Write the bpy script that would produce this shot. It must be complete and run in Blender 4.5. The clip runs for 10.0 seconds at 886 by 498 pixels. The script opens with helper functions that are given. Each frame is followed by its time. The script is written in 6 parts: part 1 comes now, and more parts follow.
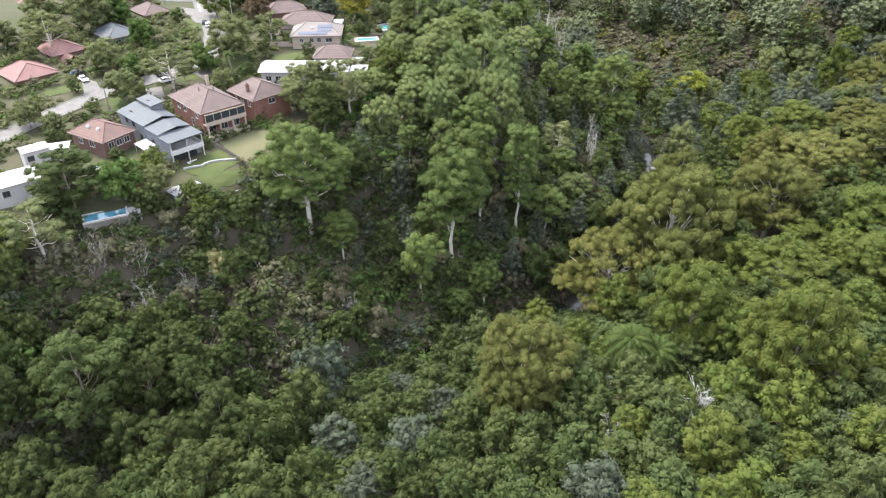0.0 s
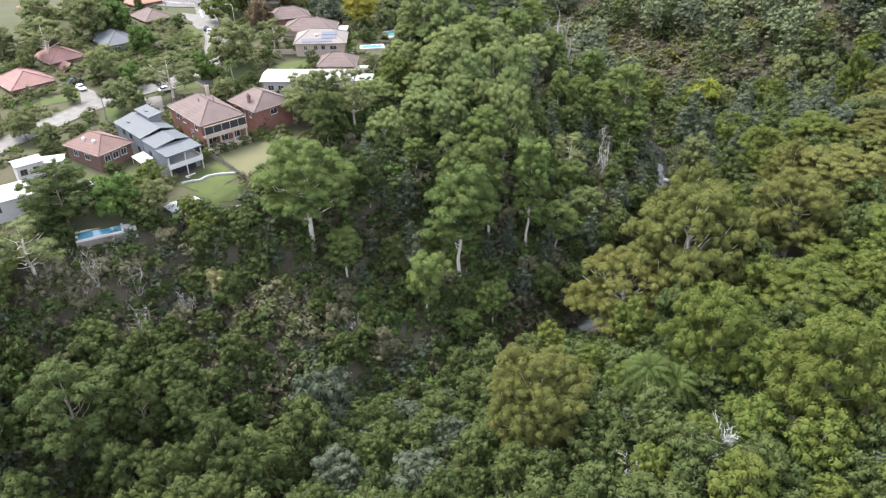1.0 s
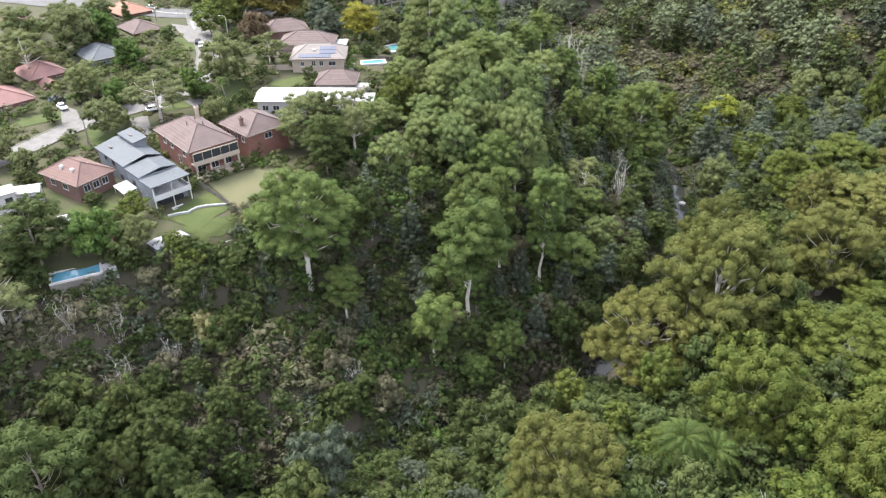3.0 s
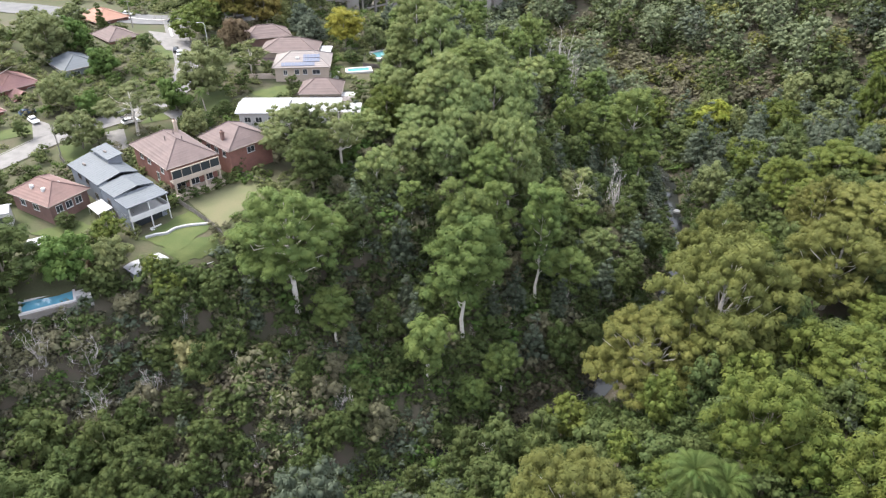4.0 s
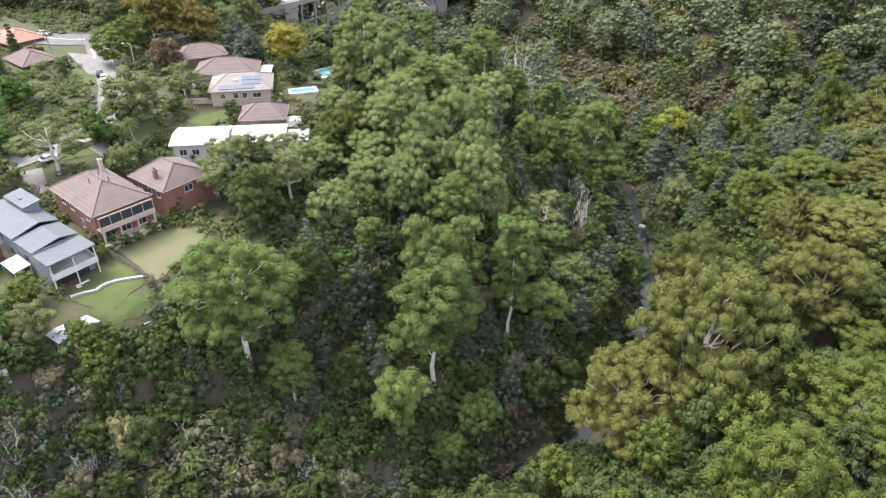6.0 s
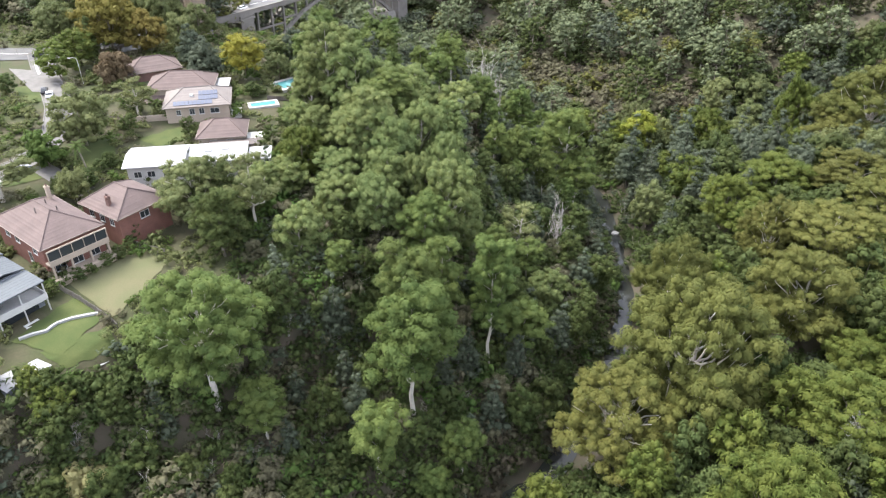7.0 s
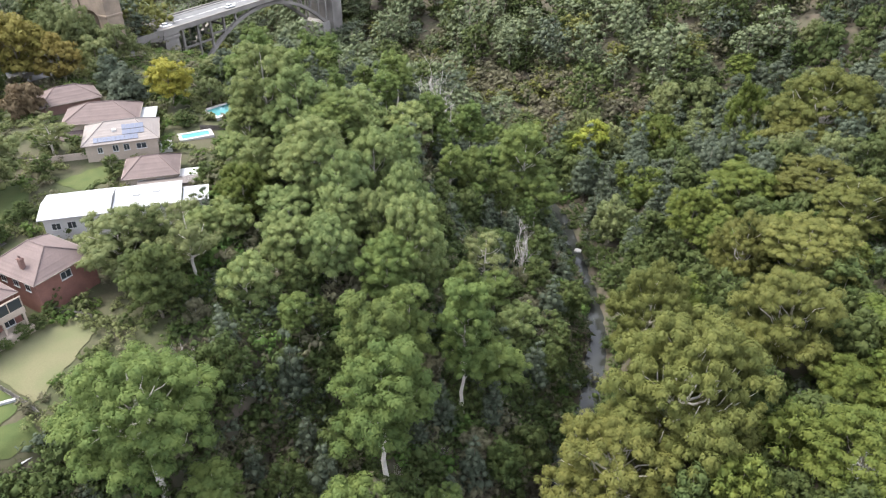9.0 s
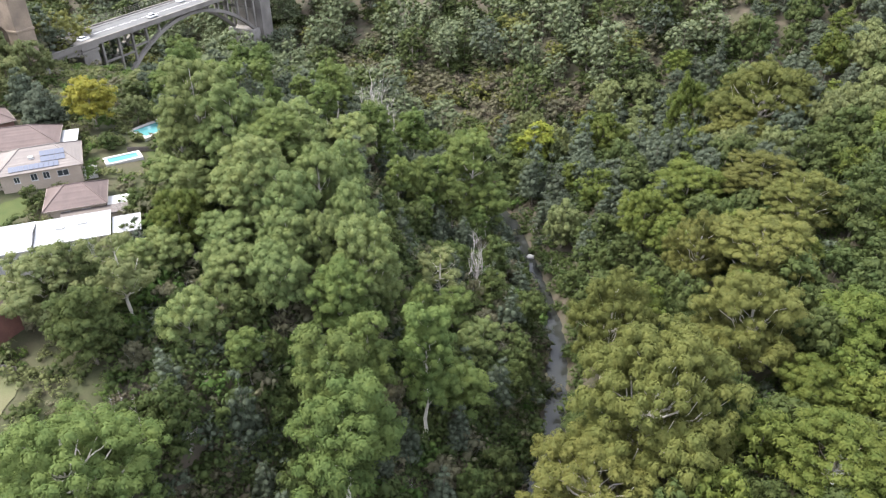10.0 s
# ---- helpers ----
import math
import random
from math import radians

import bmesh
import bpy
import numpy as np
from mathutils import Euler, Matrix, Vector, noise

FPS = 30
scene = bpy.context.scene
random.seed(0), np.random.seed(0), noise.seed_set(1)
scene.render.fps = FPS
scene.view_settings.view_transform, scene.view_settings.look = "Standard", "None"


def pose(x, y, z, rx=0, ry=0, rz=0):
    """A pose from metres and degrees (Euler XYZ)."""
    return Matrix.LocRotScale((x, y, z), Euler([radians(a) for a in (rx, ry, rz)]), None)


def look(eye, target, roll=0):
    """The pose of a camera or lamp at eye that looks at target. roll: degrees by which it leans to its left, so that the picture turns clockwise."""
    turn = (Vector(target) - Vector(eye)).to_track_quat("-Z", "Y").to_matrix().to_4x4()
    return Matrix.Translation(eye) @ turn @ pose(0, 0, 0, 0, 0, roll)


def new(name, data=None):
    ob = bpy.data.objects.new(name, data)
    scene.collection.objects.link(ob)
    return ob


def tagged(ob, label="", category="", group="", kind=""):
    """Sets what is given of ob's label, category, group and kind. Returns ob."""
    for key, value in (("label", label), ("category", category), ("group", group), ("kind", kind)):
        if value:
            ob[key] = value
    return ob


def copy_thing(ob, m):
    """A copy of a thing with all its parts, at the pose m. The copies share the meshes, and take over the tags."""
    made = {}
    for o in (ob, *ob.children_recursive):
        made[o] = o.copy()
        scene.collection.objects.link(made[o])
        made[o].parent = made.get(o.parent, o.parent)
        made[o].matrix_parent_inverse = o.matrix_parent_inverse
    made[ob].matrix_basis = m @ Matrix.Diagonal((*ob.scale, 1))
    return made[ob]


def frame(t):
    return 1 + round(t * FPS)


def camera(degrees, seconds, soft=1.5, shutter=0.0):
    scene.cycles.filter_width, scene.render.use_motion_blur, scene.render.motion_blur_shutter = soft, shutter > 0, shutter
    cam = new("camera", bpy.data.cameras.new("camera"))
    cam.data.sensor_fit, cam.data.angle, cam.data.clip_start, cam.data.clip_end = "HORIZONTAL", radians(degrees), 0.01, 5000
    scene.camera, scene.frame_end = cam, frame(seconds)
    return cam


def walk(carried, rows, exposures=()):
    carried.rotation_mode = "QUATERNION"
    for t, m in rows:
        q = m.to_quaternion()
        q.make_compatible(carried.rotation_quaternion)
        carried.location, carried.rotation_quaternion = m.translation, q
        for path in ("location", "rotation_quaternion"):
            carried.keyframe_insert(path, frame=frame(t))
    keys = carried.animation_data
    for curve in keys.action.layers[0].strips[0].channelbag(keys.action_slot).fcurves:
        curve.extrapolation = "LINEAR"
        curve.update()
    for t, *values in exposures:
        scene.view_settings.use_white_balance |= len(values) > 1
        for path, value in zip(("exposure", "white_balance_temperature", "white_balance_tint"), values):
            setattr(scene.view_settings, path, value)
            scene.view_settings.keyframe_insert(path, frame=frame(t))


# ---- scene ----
cam = camera(64.5, 10.0, 1.25)
PATH = [
    (0, (1.074, -1.561, 90.19), (1.065, 0.121, 89.109), -0.2),
    (0.5, (0.771, 2.461, 90.168), (0.75, 4.144, 89.088), -0.2),
    (1, (0.346, 6.455, 90.15), (0.324, 8.139, 89.071), -0.2),
    (1.5, (-0.224, 10.466, 90.157), (-0.246, 12.151, 89.079), -0.1),
    (2, (-0.893, 14.537, 90.165), (-0.914, 16.222, 89.088), -0),
    (2.5, (-1.687, 18.562, 90.178), (-1.707, 20.248, 89.102), 0.1),
    (4, (-4.153, 30.474, 90.289), (-4.123, 32.158, 89.211), 0.2),
    (4.5, (-5.045, 34.544, 90.3), (-4.983, 36.227, 89.222), 0.3),
    (5, (-5.82, 38.53, 90.321), (-5.727, 40.212, 89.242), 0.3),
    (5.5, (-6.568, 42.418, 90.349), (-6.435, 44.098, 89.271), 0.3),
    (7, (-8.632, 54.348, 90.616), (-8.35, 56.01, 89.539), 0.3),
    (7.5, (-9.132, 58.293, 90.732), (-8.802, 59.946, 89.656), 0.2),
    (8, (-9.544, 62.273, 90.855), (-9.172, 63.917, 89.778), 0.1),
    (8.5, (-9.836, 66.212, 90.928), (-9.438, 67.849, 89.85), 0.1),
    (9, (-9.969, 70.171, 90.971), (-9.526, 71.797, 89.894), 0.1),
    (9.5, (-10.067, 74.192, 91.007), (-9.547, 75.794, 89.928), 0),
    (10, (-10.127, 78.162, 91.049), (-9.528, 79.735, 89.968), 0),
]
walk(cam, [(t, look(eye, target, roll)) for t, eye, target, roll in PATH])


# ---- light: a bright overcast sky ----
world = bpy.data.worlds.new("sky")
scene.world = world
world.use_nodes = True
wn = world.node_tree.nodes
sky = wn.new("ShaderNodeTexSky")
sky.sky_type, sky.sun_disc = "NISHITA", False
SUN_ELEVATION, SUN_TURN = radians(58), radians(-60)
sky.sun_elevation, sky.sun_rotation = SUN_ELEVATION, SUN_TURN
sky.dust_density, sky.air_density = 4.0, 1.0
cloud = wn.new("ShaderNodeMix")
cloud.data_type = "RGBA"
cloud.inputs[0].default_value = 0.75
world.node_tree.links.new(sky.outputs[0], cloud.inputs[6])
cloud.inputs[7].default_value = (7.1, 7.35, 8.5, 1)
world.node_tree.links.new(cloud.outputs[2], wn["Background"].inputs[0])
wn["Background"].inputs[1].default_value = 0.105
sun_lamp = bpy.data.lights.new("sun", "SUN")
sun_lamp.energy, sun_lamp.angle, sun_lamp.color = 2.2, radians(26), (1.0, 0.96, 0.88)
sun = new("sun", sun_lamp)
sun.matrix_world = look((math.sin(SUN_TURN) * math.cos(SUN_ELEVATION), math.cos(SUN_TURN) * math.cos(SUN_ELEVATION), math.sin(SUN_ELEVATION)), (0, 0, 0))
scene.view_settings.exposure = 2.1


# ---- materials ----
def material(name):
    m = bpy.data.materials.new(name)
    m.use_nodes = True
    return m, m.node_tree.nodes, m.node_tree.links, m.node_tree.nodes["Principled BSDF"]


def noise_node(nodes, links, scale, detail=4, coord="Object"):
    c = nodes.new("ShaderNodeTexCoord")
    n = nodes.new("ShaderNodeTexNoise")
    n.inputs["Scale"].default_value, n.inputs["Detail"].default_value = scale, detail
    links.new(c.outputs[coord], n.inputs["Vector"])
    return n.outputs["Fac"]


def mix_colour(nodes, links, fac, a, b, kind="MIX"):
    m = nodes.new("ShaderNodeMix")
    m.data_type, m.blend_type = "RGBA", kind
    for socket, v in ((m.inputs[0], fac), (m.inputs[6], a), (m.inputs[7], b)):
        if isinstance(v, (int, float)):
            socket.default_value = v
        elif isinstance(v, tuple):
            socket.default_value = (*v, 1)
        else:
            links.new(v, socket)
    return m.outputs[2]


def ramp_node(nodes, links, fac, lo, hi):
    r = nodes.new("ShaderNodeMapRange")
    r.inputs[1].default_value, r.inputs[2].default_value = lo, hi
    links.new(fac, r.inputs[0])
    return r.outputs[0]


def plain(name, a, b, rough=0.8, scale=1.0, fine=12.0, bump=0.2, metal=0.0, coord="Object"):
    """Two colours blended by a coarse and a fine noise, with a little relief."""
    m, n, l, p = material(name)
    coarse = ramp_node(n, l, noise_node(n, l, scale, 4, coord), 0.35, 0.65)
    c = mix_colour(n, l, coarse, a, b)
    grain = noise_node(n, l, fine, 5, coord)
    dark = mix_colour(n, l, ramp_node(n, l, grain, 0.3, 0.75), c, tuple(0.6 * v for v in a))
    c = mix_colour(n, l, 0.45, c, dark)
    l.new(c, p.inputs["Base Color"])
    p.inputs["Roughness"].default_value, p.inputs["Metallic"].default_value = rough, metal
    p.inputs["Specular IOR Level"].default_value = 0.3
    if bump:
        bm_ = n.new("ShaderNodeBump")
        bm_.inputs["Strength"].default_value = bump
        l.new(grain, bm_.inputs["Height"])
        l.new(bm_.outputs[0], p.inputs["Normal"])
    return m


def foliage(name, a, b, tip=None, through_light=0.36, spread=0.15):
    """Leaves: two greens from leaf to leaf and clump to clump, another shade from tree to tree; some light passes through."""
    m, n, l, p = material(name)
    geo = n.new("ShaderNodeNewGeometry")
    info = n.new("ShaderNodeObjectInfo")
    clump = ramp_node(n, l, noise_node(n, l, 0.45, 2), 0.38, 0.62)
    leaf = geo.outputs["Random Per Island"]
    c1 = mix_colour(n, l, ramp_node(n, l, leaf, -0.5, 1.5), a, b)
    c2 = mix_colour(n, l, clump, c1, tip or b)
    c = mix_colour(n, l, 0.5, c1, c2)
    hs = n.new("ShaderNodeHueSaturation")
    vary = n.new("ShaderNodeMapRange")
    vary.inputs[3].default_value, vary.inputs[4].default_value = 1 - spread, 1 + spread
    l.new(info.outputs["Random"], vary.inputs[0])
    l.new(vary.outputs[0], hs.inputs["Value"])
    hue = n.new("ShaderNodeMapRange")
    hue.inputs[3].default_value, hue.inputs[4].default_value = 0.493, 0.511
    turned = n.new("ShaderNodeMath")
    turned.operation = "PINGPONG"
    turned.inputs[1].default_value = 0.23
    l.new(info.outputs["Random"], turned.inputs[0])
    hue.inputs[2].default_value = 0.23
    l.new(turned.outputs[0], hue.inputs[0])
    l.new(hue.outputs[0], hs.inputs["Hue"])
    l.new(c, hs.inputs["Color"])
    l.new(hs.outputs[0], p.inputs["Base Color"])
    p.inputs["Roughness"].default_value, p.inputs["Specular IOR Level"].default_value = 0.65, 0.1
    t = n.new("ShaderNodeBsdfTranslucent")
    l.new(hs.outputs[0], t.inputs["Color"])
    mix = n.new("ShaderNodeMixShader")
    mix.inputs[0].default_value = through_light
    l.new(p.outputs[0], mix.inputs[1])
    l.new(t.outputs[0], mix.inputs[2])
    l.new(mix.outputs[0], n["Material Output"].inputs["Surface"])
    return m


LEAF = {
    "gum": foliage("gum_leaves", (0.058, 0.092, 0.03), (0.118, 0.154, 0.048), (0.148, 0.178, 0.052)),
    # lighter copy of the gum green for the plateau trees, haze put into it
    "hazegum": foliage("hazed_gum_leaves", (0.088, 0.128, 0.05), (0.174, 0.212, 0.08), (0.214, 0.24, 0.088)),
    "olive": foliage("olive_leaves", (0.072, 0.086, 0.027), (0.132, 0.137, 0.041), (0.158, 0.155, 0.046)),
    "lime": foliage("lime_leaves", (0.05, 0.078, 0.019), (0.106, 0.132, 0.032), (0.136, 0.15, 0.036)),
    "dark": foliage("dark_leaves", (0.035, 0.054, 0.02), (0.073, 0.094, 0.031), (0.092, 0.11, 0.035)),
    "green": foliage("green_leaves", (0.04, 0.064, 0.023), (0.08, 0.101, 0.036), (0.096, 0.113, 0.039)),
    "bright": foliage("bright_leaves", (0.045, 0.088, 0.024), (0.085, 0.128, 0.034), (0.1, 0.138, 0.036)),
    "grey": foliage("grey_green_leaves", (0.058, 0.076, 0.052), (0.1, 0.118, 0.08), (0.094, 0.112, 0.076)),
    "dry": foliage("dry_leaves", (0.092, 0.094, 0.056), (0.145, 0.138, 0.086), (0.132, 0.122, 0.08)),
    "brown": foliage("brown_leaves", (0.07, 0.064, 0.044), (0.112, 0.098, 0.068), (0.098, 0.082, 0.058)),
    "yellow": foliage("yellow_leaves", (0.13, 0.165, 0.03), (0.24, 0.265, 0.045), (0.3, 0.29, 0.05)),
    "golden": foliage("golden_leaves", (0.125, 0.135, 0.03), (0.255, 0.23, 0.04), (0.29, 0.25, 0.045), spread=0.05),
    "cream": foliage("cream_blossom", (0.200, 0.190, 0.085), (0.330, 0.300, 0.150), (0.300, 0.275, 0.140)),
    "palm": foliage("palm_fronds", (0.04, 0.068, 0.018), (0.078, 0.106, 0.03), (0.084, 0.11, 0.03)),
    "autumn": foliage("autumn_leaves", (0.12, 0.11, 0.032), (0.198, 0.168, 0.048), (0.186, 0.146, 0.044)),
    "garden": foliage("garden_leaves", (0.086, 0.11, 0.048), (0.15, 0.17, 0.072), (0.176, 0.184, 0.076)),
    # distance haze is mixed into this green: bluer and paler than the leaves
    "far": foliage("hazed_far_gum_leaves", (0.088, 0.118, 0.068), (0.146, 0.172, 0.094), (0.166, 0.186, 0.098)),
    "rust": foliage("rusty_leaves", (0.095, 0.072, 0.045), (0.145, 0.105, 0.065), (0.13, 0.088, 0.058)),
}
BARK_PALE = plain("pale_gum_bark", (0.58, 0.55, 0.50), (0.40, 0.37, 0.33), 0.8, 0.6, 4)
BARK_GREY = plain("grey_bark", (0.20, 0.18, 0.15), (0.28, 0.25, 0.21), 0.9, 0.8, 5)
BARK_DEAD = plain("dead_wood", (0.42, 0.40, 0.38), (0.30, 0.27, 0.26), 0.9, 0.8, 5)
BARK_WHITE = plain("bleached_wood", (0.52, 0.52, 0.52), (0.42, 0.42, 0.43), 0.9, 0.8, 5)
LAWN = plain("lawn_grass", (0.048, 0.068, 0.020), (0.072, 0.086, 0.028), 0.95, 0.25, 6, 0.4)
LAWN_DRY = plain("dry_lawn", (0.118, 0.112, 0.062), (0.095, 0.103, 0.05), 0.95, 0.18, 5, 0.4)
ASPHALT = plain("asphalt", (0.095, 0.095, 0.098), (0.125, 0.124, 0.122), 0.9, 0.3, 8)
CONCRETE = plain("concrete", (0.165, 0.158, 0.152), (0.125, 0.12, 0.115), 0.85, 0.5, 6)
WATER = material("creek_water")[0]
wp = WATER.node_tree.nodes["Principled BSDF"]
wp.inputs["Base Color"].default_value = (0.03, 0.032, 0.028, 1)
wp.inputs["Roughness"].default_value, wp.inputs["IOR"].default_value = 0.06, 1.33


# ---- terrain: a creek in a wooded gully, a suburb on the plateau beside it ----
CREEK = [(-400, 0), (-140, 50), (-76, 82), (-39, 112), (0, 134), (17, 140), (29, 146), (44, 163), (54, 175), (61.5, 188),
         (67.5, 199), (73, 218), (77, 236), (82, 258), (80, 282), (60, 322), (20, 362), (-12, 394), (-70, 452), (-300, 640)]


def creek_distance(x, y):
    """Distance from the creek's middle, plus on the suburb's side, minus on the other."""
    x, y = np.asarray(x, float), np.asarray(y, float)
    best, sign = np.full(x.shape, 1e9), np.ones(x.shape)
    for (ax, ay), (bx, by) in zip(CREEK, CREEK[1:]):
        dx, dy = bx - ax, by - ay
        u = np.clip(((x - ax) * dx + (y - ay) * dy) / (dx * dx + dy * dy), 0, 1)
        px, py = x - ax - u * dx, y - ay - u * dy
        d = np.hypot(px, py)
        near = d < best
        best = np.where(near, d, best)
        sign = np.where(near, np.sign(dx * py - dy * px), sign)
    return best * sign


def ramp(v, a, b):
    u = np.clip((v - a) / (b - a), 0, 1)
    return u * u * (3 - 2 * u)


def ground(x, y):
    x, y = np.asarray(x, float), np.asarray(y, float)
    d = creek_distance(x, y)
    left = np.interp(d, [0, 2.6, 4, 8, 14, 20, 33, 40, 48, 62, 80, 120, 200, 400, 1500],
                     [-0.7, -0.5, 0.7, 5, 10, 13, 18, 29, 35.5, 37.6, 38.8, 40.5, 44, 55, 70])
    right = np.interp(-d, [0, 2.6, 4, 10, 30, 60, 100, 150, 250, 500, 1500], [-0.7, -0.5, 0.7, 3, 8, 18, 30, 44, 64, 85, 100])
    high = np.interp(-d, [0, 2.6, 4, 10, 25, 45, 60, 100, 150, 250, 500, 1500], [-0.7, -0.5, 0.7, 6, 14, 20, 24, 32, 44, 64, 85, 100])
    wx = ramp(x, 0, 40)
    right = right * (1 - wx) + high * wx
    far = np.interp(-d, [0, 2.6, 4, 15, 45, 75, 110, 160, 300, 1500], [-0.7, -0.5, 0.6, 3, 7, 18, 36, 60, 85, 110])
    w = ramp(y, 240, 310)
    z = -27 + np.where(d > 0, left + 5.5 * ramp(d, 40, 70) * ramp(y, 180, 300), right * (1 - w) + far * w)
    z = z - 16 * np.exp(-((x - 158) / 45) ** 2 - ((y - 268) / 35) ** 2)
    z = z + 1.0 * np.exp(-(((x + 65) * 0.68 - (y - 183.5) * 0.73) / 9) ** 4 - (((x + 65) * 0.73 + (y - 183.5) * 0.68) / 8.5) ** 4)
    rough = ramp(np.abs(d), 4, 15) * (1 - 0.85 * ramp(d, 45, 60))
    z = z + rough * 0.7 * (np.sin(x * 0.21 + np.sin(y * 0.13) * 2) + np.sin(y * 0.27 + x * 0.09))
    return z


def mesh_of(name, verts, faces, mats, smooth=False, index=None):
    """A mesh from arrays of corners and triangles."""
    me = bpy.data.meshes.new(name)
    v, f = np.asarray(verts, np.float32).reshape(-1, 3), np.asarray(faces, np.int32).reshape(-1, 3)
    me.vertices.add(len(v))
    me.vertices.foreach_set("co", v.ravel())
    me.loops.add(f.size)
    me.loops.foreach_set("vertex_index", f.ravel())
    me.polygons.add(len(f))
    me.polygons.foreach_set("loop_start", np.arange(0, f.size, 3, dtype=np.int32))
    me.polygons.foreach_set("loop_total", np.full(len(f), 3, np.int32))
    me.polygons.foreach_set("use_smooth", np.full(len(f), smooth, bool))
    for m in mats if isinstance(mats, (list, tuple)) else [mats]:
        me.materials.append(m)
    if index is not None:
        me.polygons.foreach_set("material_index", np.asarray(index, np.int32))
    me.update()
    me.validate()
    return me


def spread_axis(a, b, step, reach):
    inner = list(np.arange(a, b + step / 2, step))
    grow, lo, hi = step, a, b
    before, after = [], []
    while lo > -reach or hi < reach:
        grow *= 1.35
        lo, hi = lo - grow, hi + grow
        before.append(max(lo, -reach - 50)), after.append(min(hi, reach + 50))
    return np.array(before[::-1] + inner + after)


GX, GY = spread_axis(-200, 330, 3.2, 2500), spread_axis(45, 480, 3.2, 2500)
gx, gy = np.meshgrid(GX, GY)
gz = ground(gx, gy)
nx, ny = len(GX), len(GY)
quad = (np.arange(ny - 1)[:, None] * nx + np.arange(nx - 1)[None, :]).ravel()
tris = np.concatenate([np.stack([quad, quad + 1, quad + nx + 1], 1), np.stack([quad, quad + nx + 1, quad + nx], 1)])
SOIL = plain("leaf_litter_soil", (0.080, 0.066, 0.050), (0.058, 0.060, 0.036), 0.95, 0.35, 5.0, 1.0)
YARD = plain("garden_grass_soil", (0.048, 0.058, 0.024), (0.068, 0.060, 0.038), 0.95, 0.15, 2.0, 0.5)
mid = np.stack([gx.ravel(), gy.ravel()], 1)[tris].mean(1)
yard = (creek_distance(mid[:, 0], mid[:, 1]) > 45) & (mid[:, 0] < -0.16 * (mid[:, 1] - 240) - 8) & ((mid[:, 0] < -30) | (mid[:, 1] > 225))
terrain = new("ground", mesh_of("ground", np.stack([gx, gy, gz], -1), tris, [SOIL, YARD], True, yard.astype(int)))
tagged(terrain, "leaf-littered soil of a wooded gully and its plateau", "ground", kind="structure")

# the creek's water: a strip along its bed
cv, cf = [], []
cx, cy = np.array(CREEK, float).T
arc = np.concatenate([[0], np.cumsum(np.hypot(np.diff(cx), np.diff(cy)))])
for s in np.arange(60, arc[-1] - 60, 3.0):
    x, y = np.interp(s, arc, cx), np.interp(s, arc, cy)
    tx, ty = np.interp(s + 4, arc, cx) - np.interp(s - 4, arc, cx), np.interp(s + 4, arc, cy) - np.interp(s - 4, arc, cy)
    k = math.hypot(tx, ty)
    for side in (-2.7, 2.7):
        cv.append((x - ty / k * side, y + tx / k * side, -27.2))
for i in range(len(cv) // 2 - 1):
    cf += [(2 * i, 2 * i + 1, 2 * i + 3), (2 * i, 2 * i + 3, 2 * i + 2)]
tagged(new("water", mesh_of("water", cv, cf, WATER)), "still dark creek water between wooded banks", "water", kind="structure")


# ---- trees ----
RNG = np.random.default_rng(7)
_t = (1 + 5 ** 0.5) / 2
ICO_V = np.array([(-1, _t, 0), (1, _t, 0), (-1, -_t, 0), (1, -_t, 0), (0, -1, _t), (0, 1, _t), (0, -1, -_t), (0, 1, -_t), (_t, 0, -1), (_t, 0, 1), (-_t, 0, -1), (-_t, 0, 1)])
ICO_V /= np.linalg.norm(ICO_V[0])
ICO_F = np.array([(0, 11, 5), (0, 5, 1), (0, 1, 7), (0, 7, 10), (0, 10, 11), (1, 5, 9), (5, 11, 4), (11, 10, 2), (10, 7, 6), (7, 1, 8),
                  (3, 9, 4), (3, 4, 2), (3, 2, 6), (3, 6, 8), (3, 8, 9), (4, 9, 5), (2, 4, 11), (6, 2, 10), (8, 6, 7), (9, 8, 1)])


OCT_V = np.array([(1, 0, 0), (-1, 0, 0), (0, 1, 0), (0, -1, 0), (0, 0, 1), (0, 0, -1)], float)
OCT_F = np.array([(0, 2, 4), (2, 1, 4), (1, 3, 4), (3, 0, 4), (2, 0, 5), (1, 2, 5), (3, 1, 5), (0, 3, 5)])


class Heap:
    """Gathers corners and triangles of many pieces."""

    def __init__(self):
        self.v, self.f, self.n = [], [], 0

    def add(self, v, f):
        v = np.asarray(v, float).reshape(-1, 3)
        self.v.append(v)
        self.f.append(np.asarray(f, int).reshape(-1, 3) + self.n)
        self.n += len(v)

    def arrays(self):
        return (np.concatenate(self.v), np.concatenate(self.f)) if self.v else (np.zeros((0, 3)), np.zeros((0, 3), int))


def unit(v):
    return v / np.maximum(np.linalg.norm(v, axis=-1, keepdims=True), 1e-9)


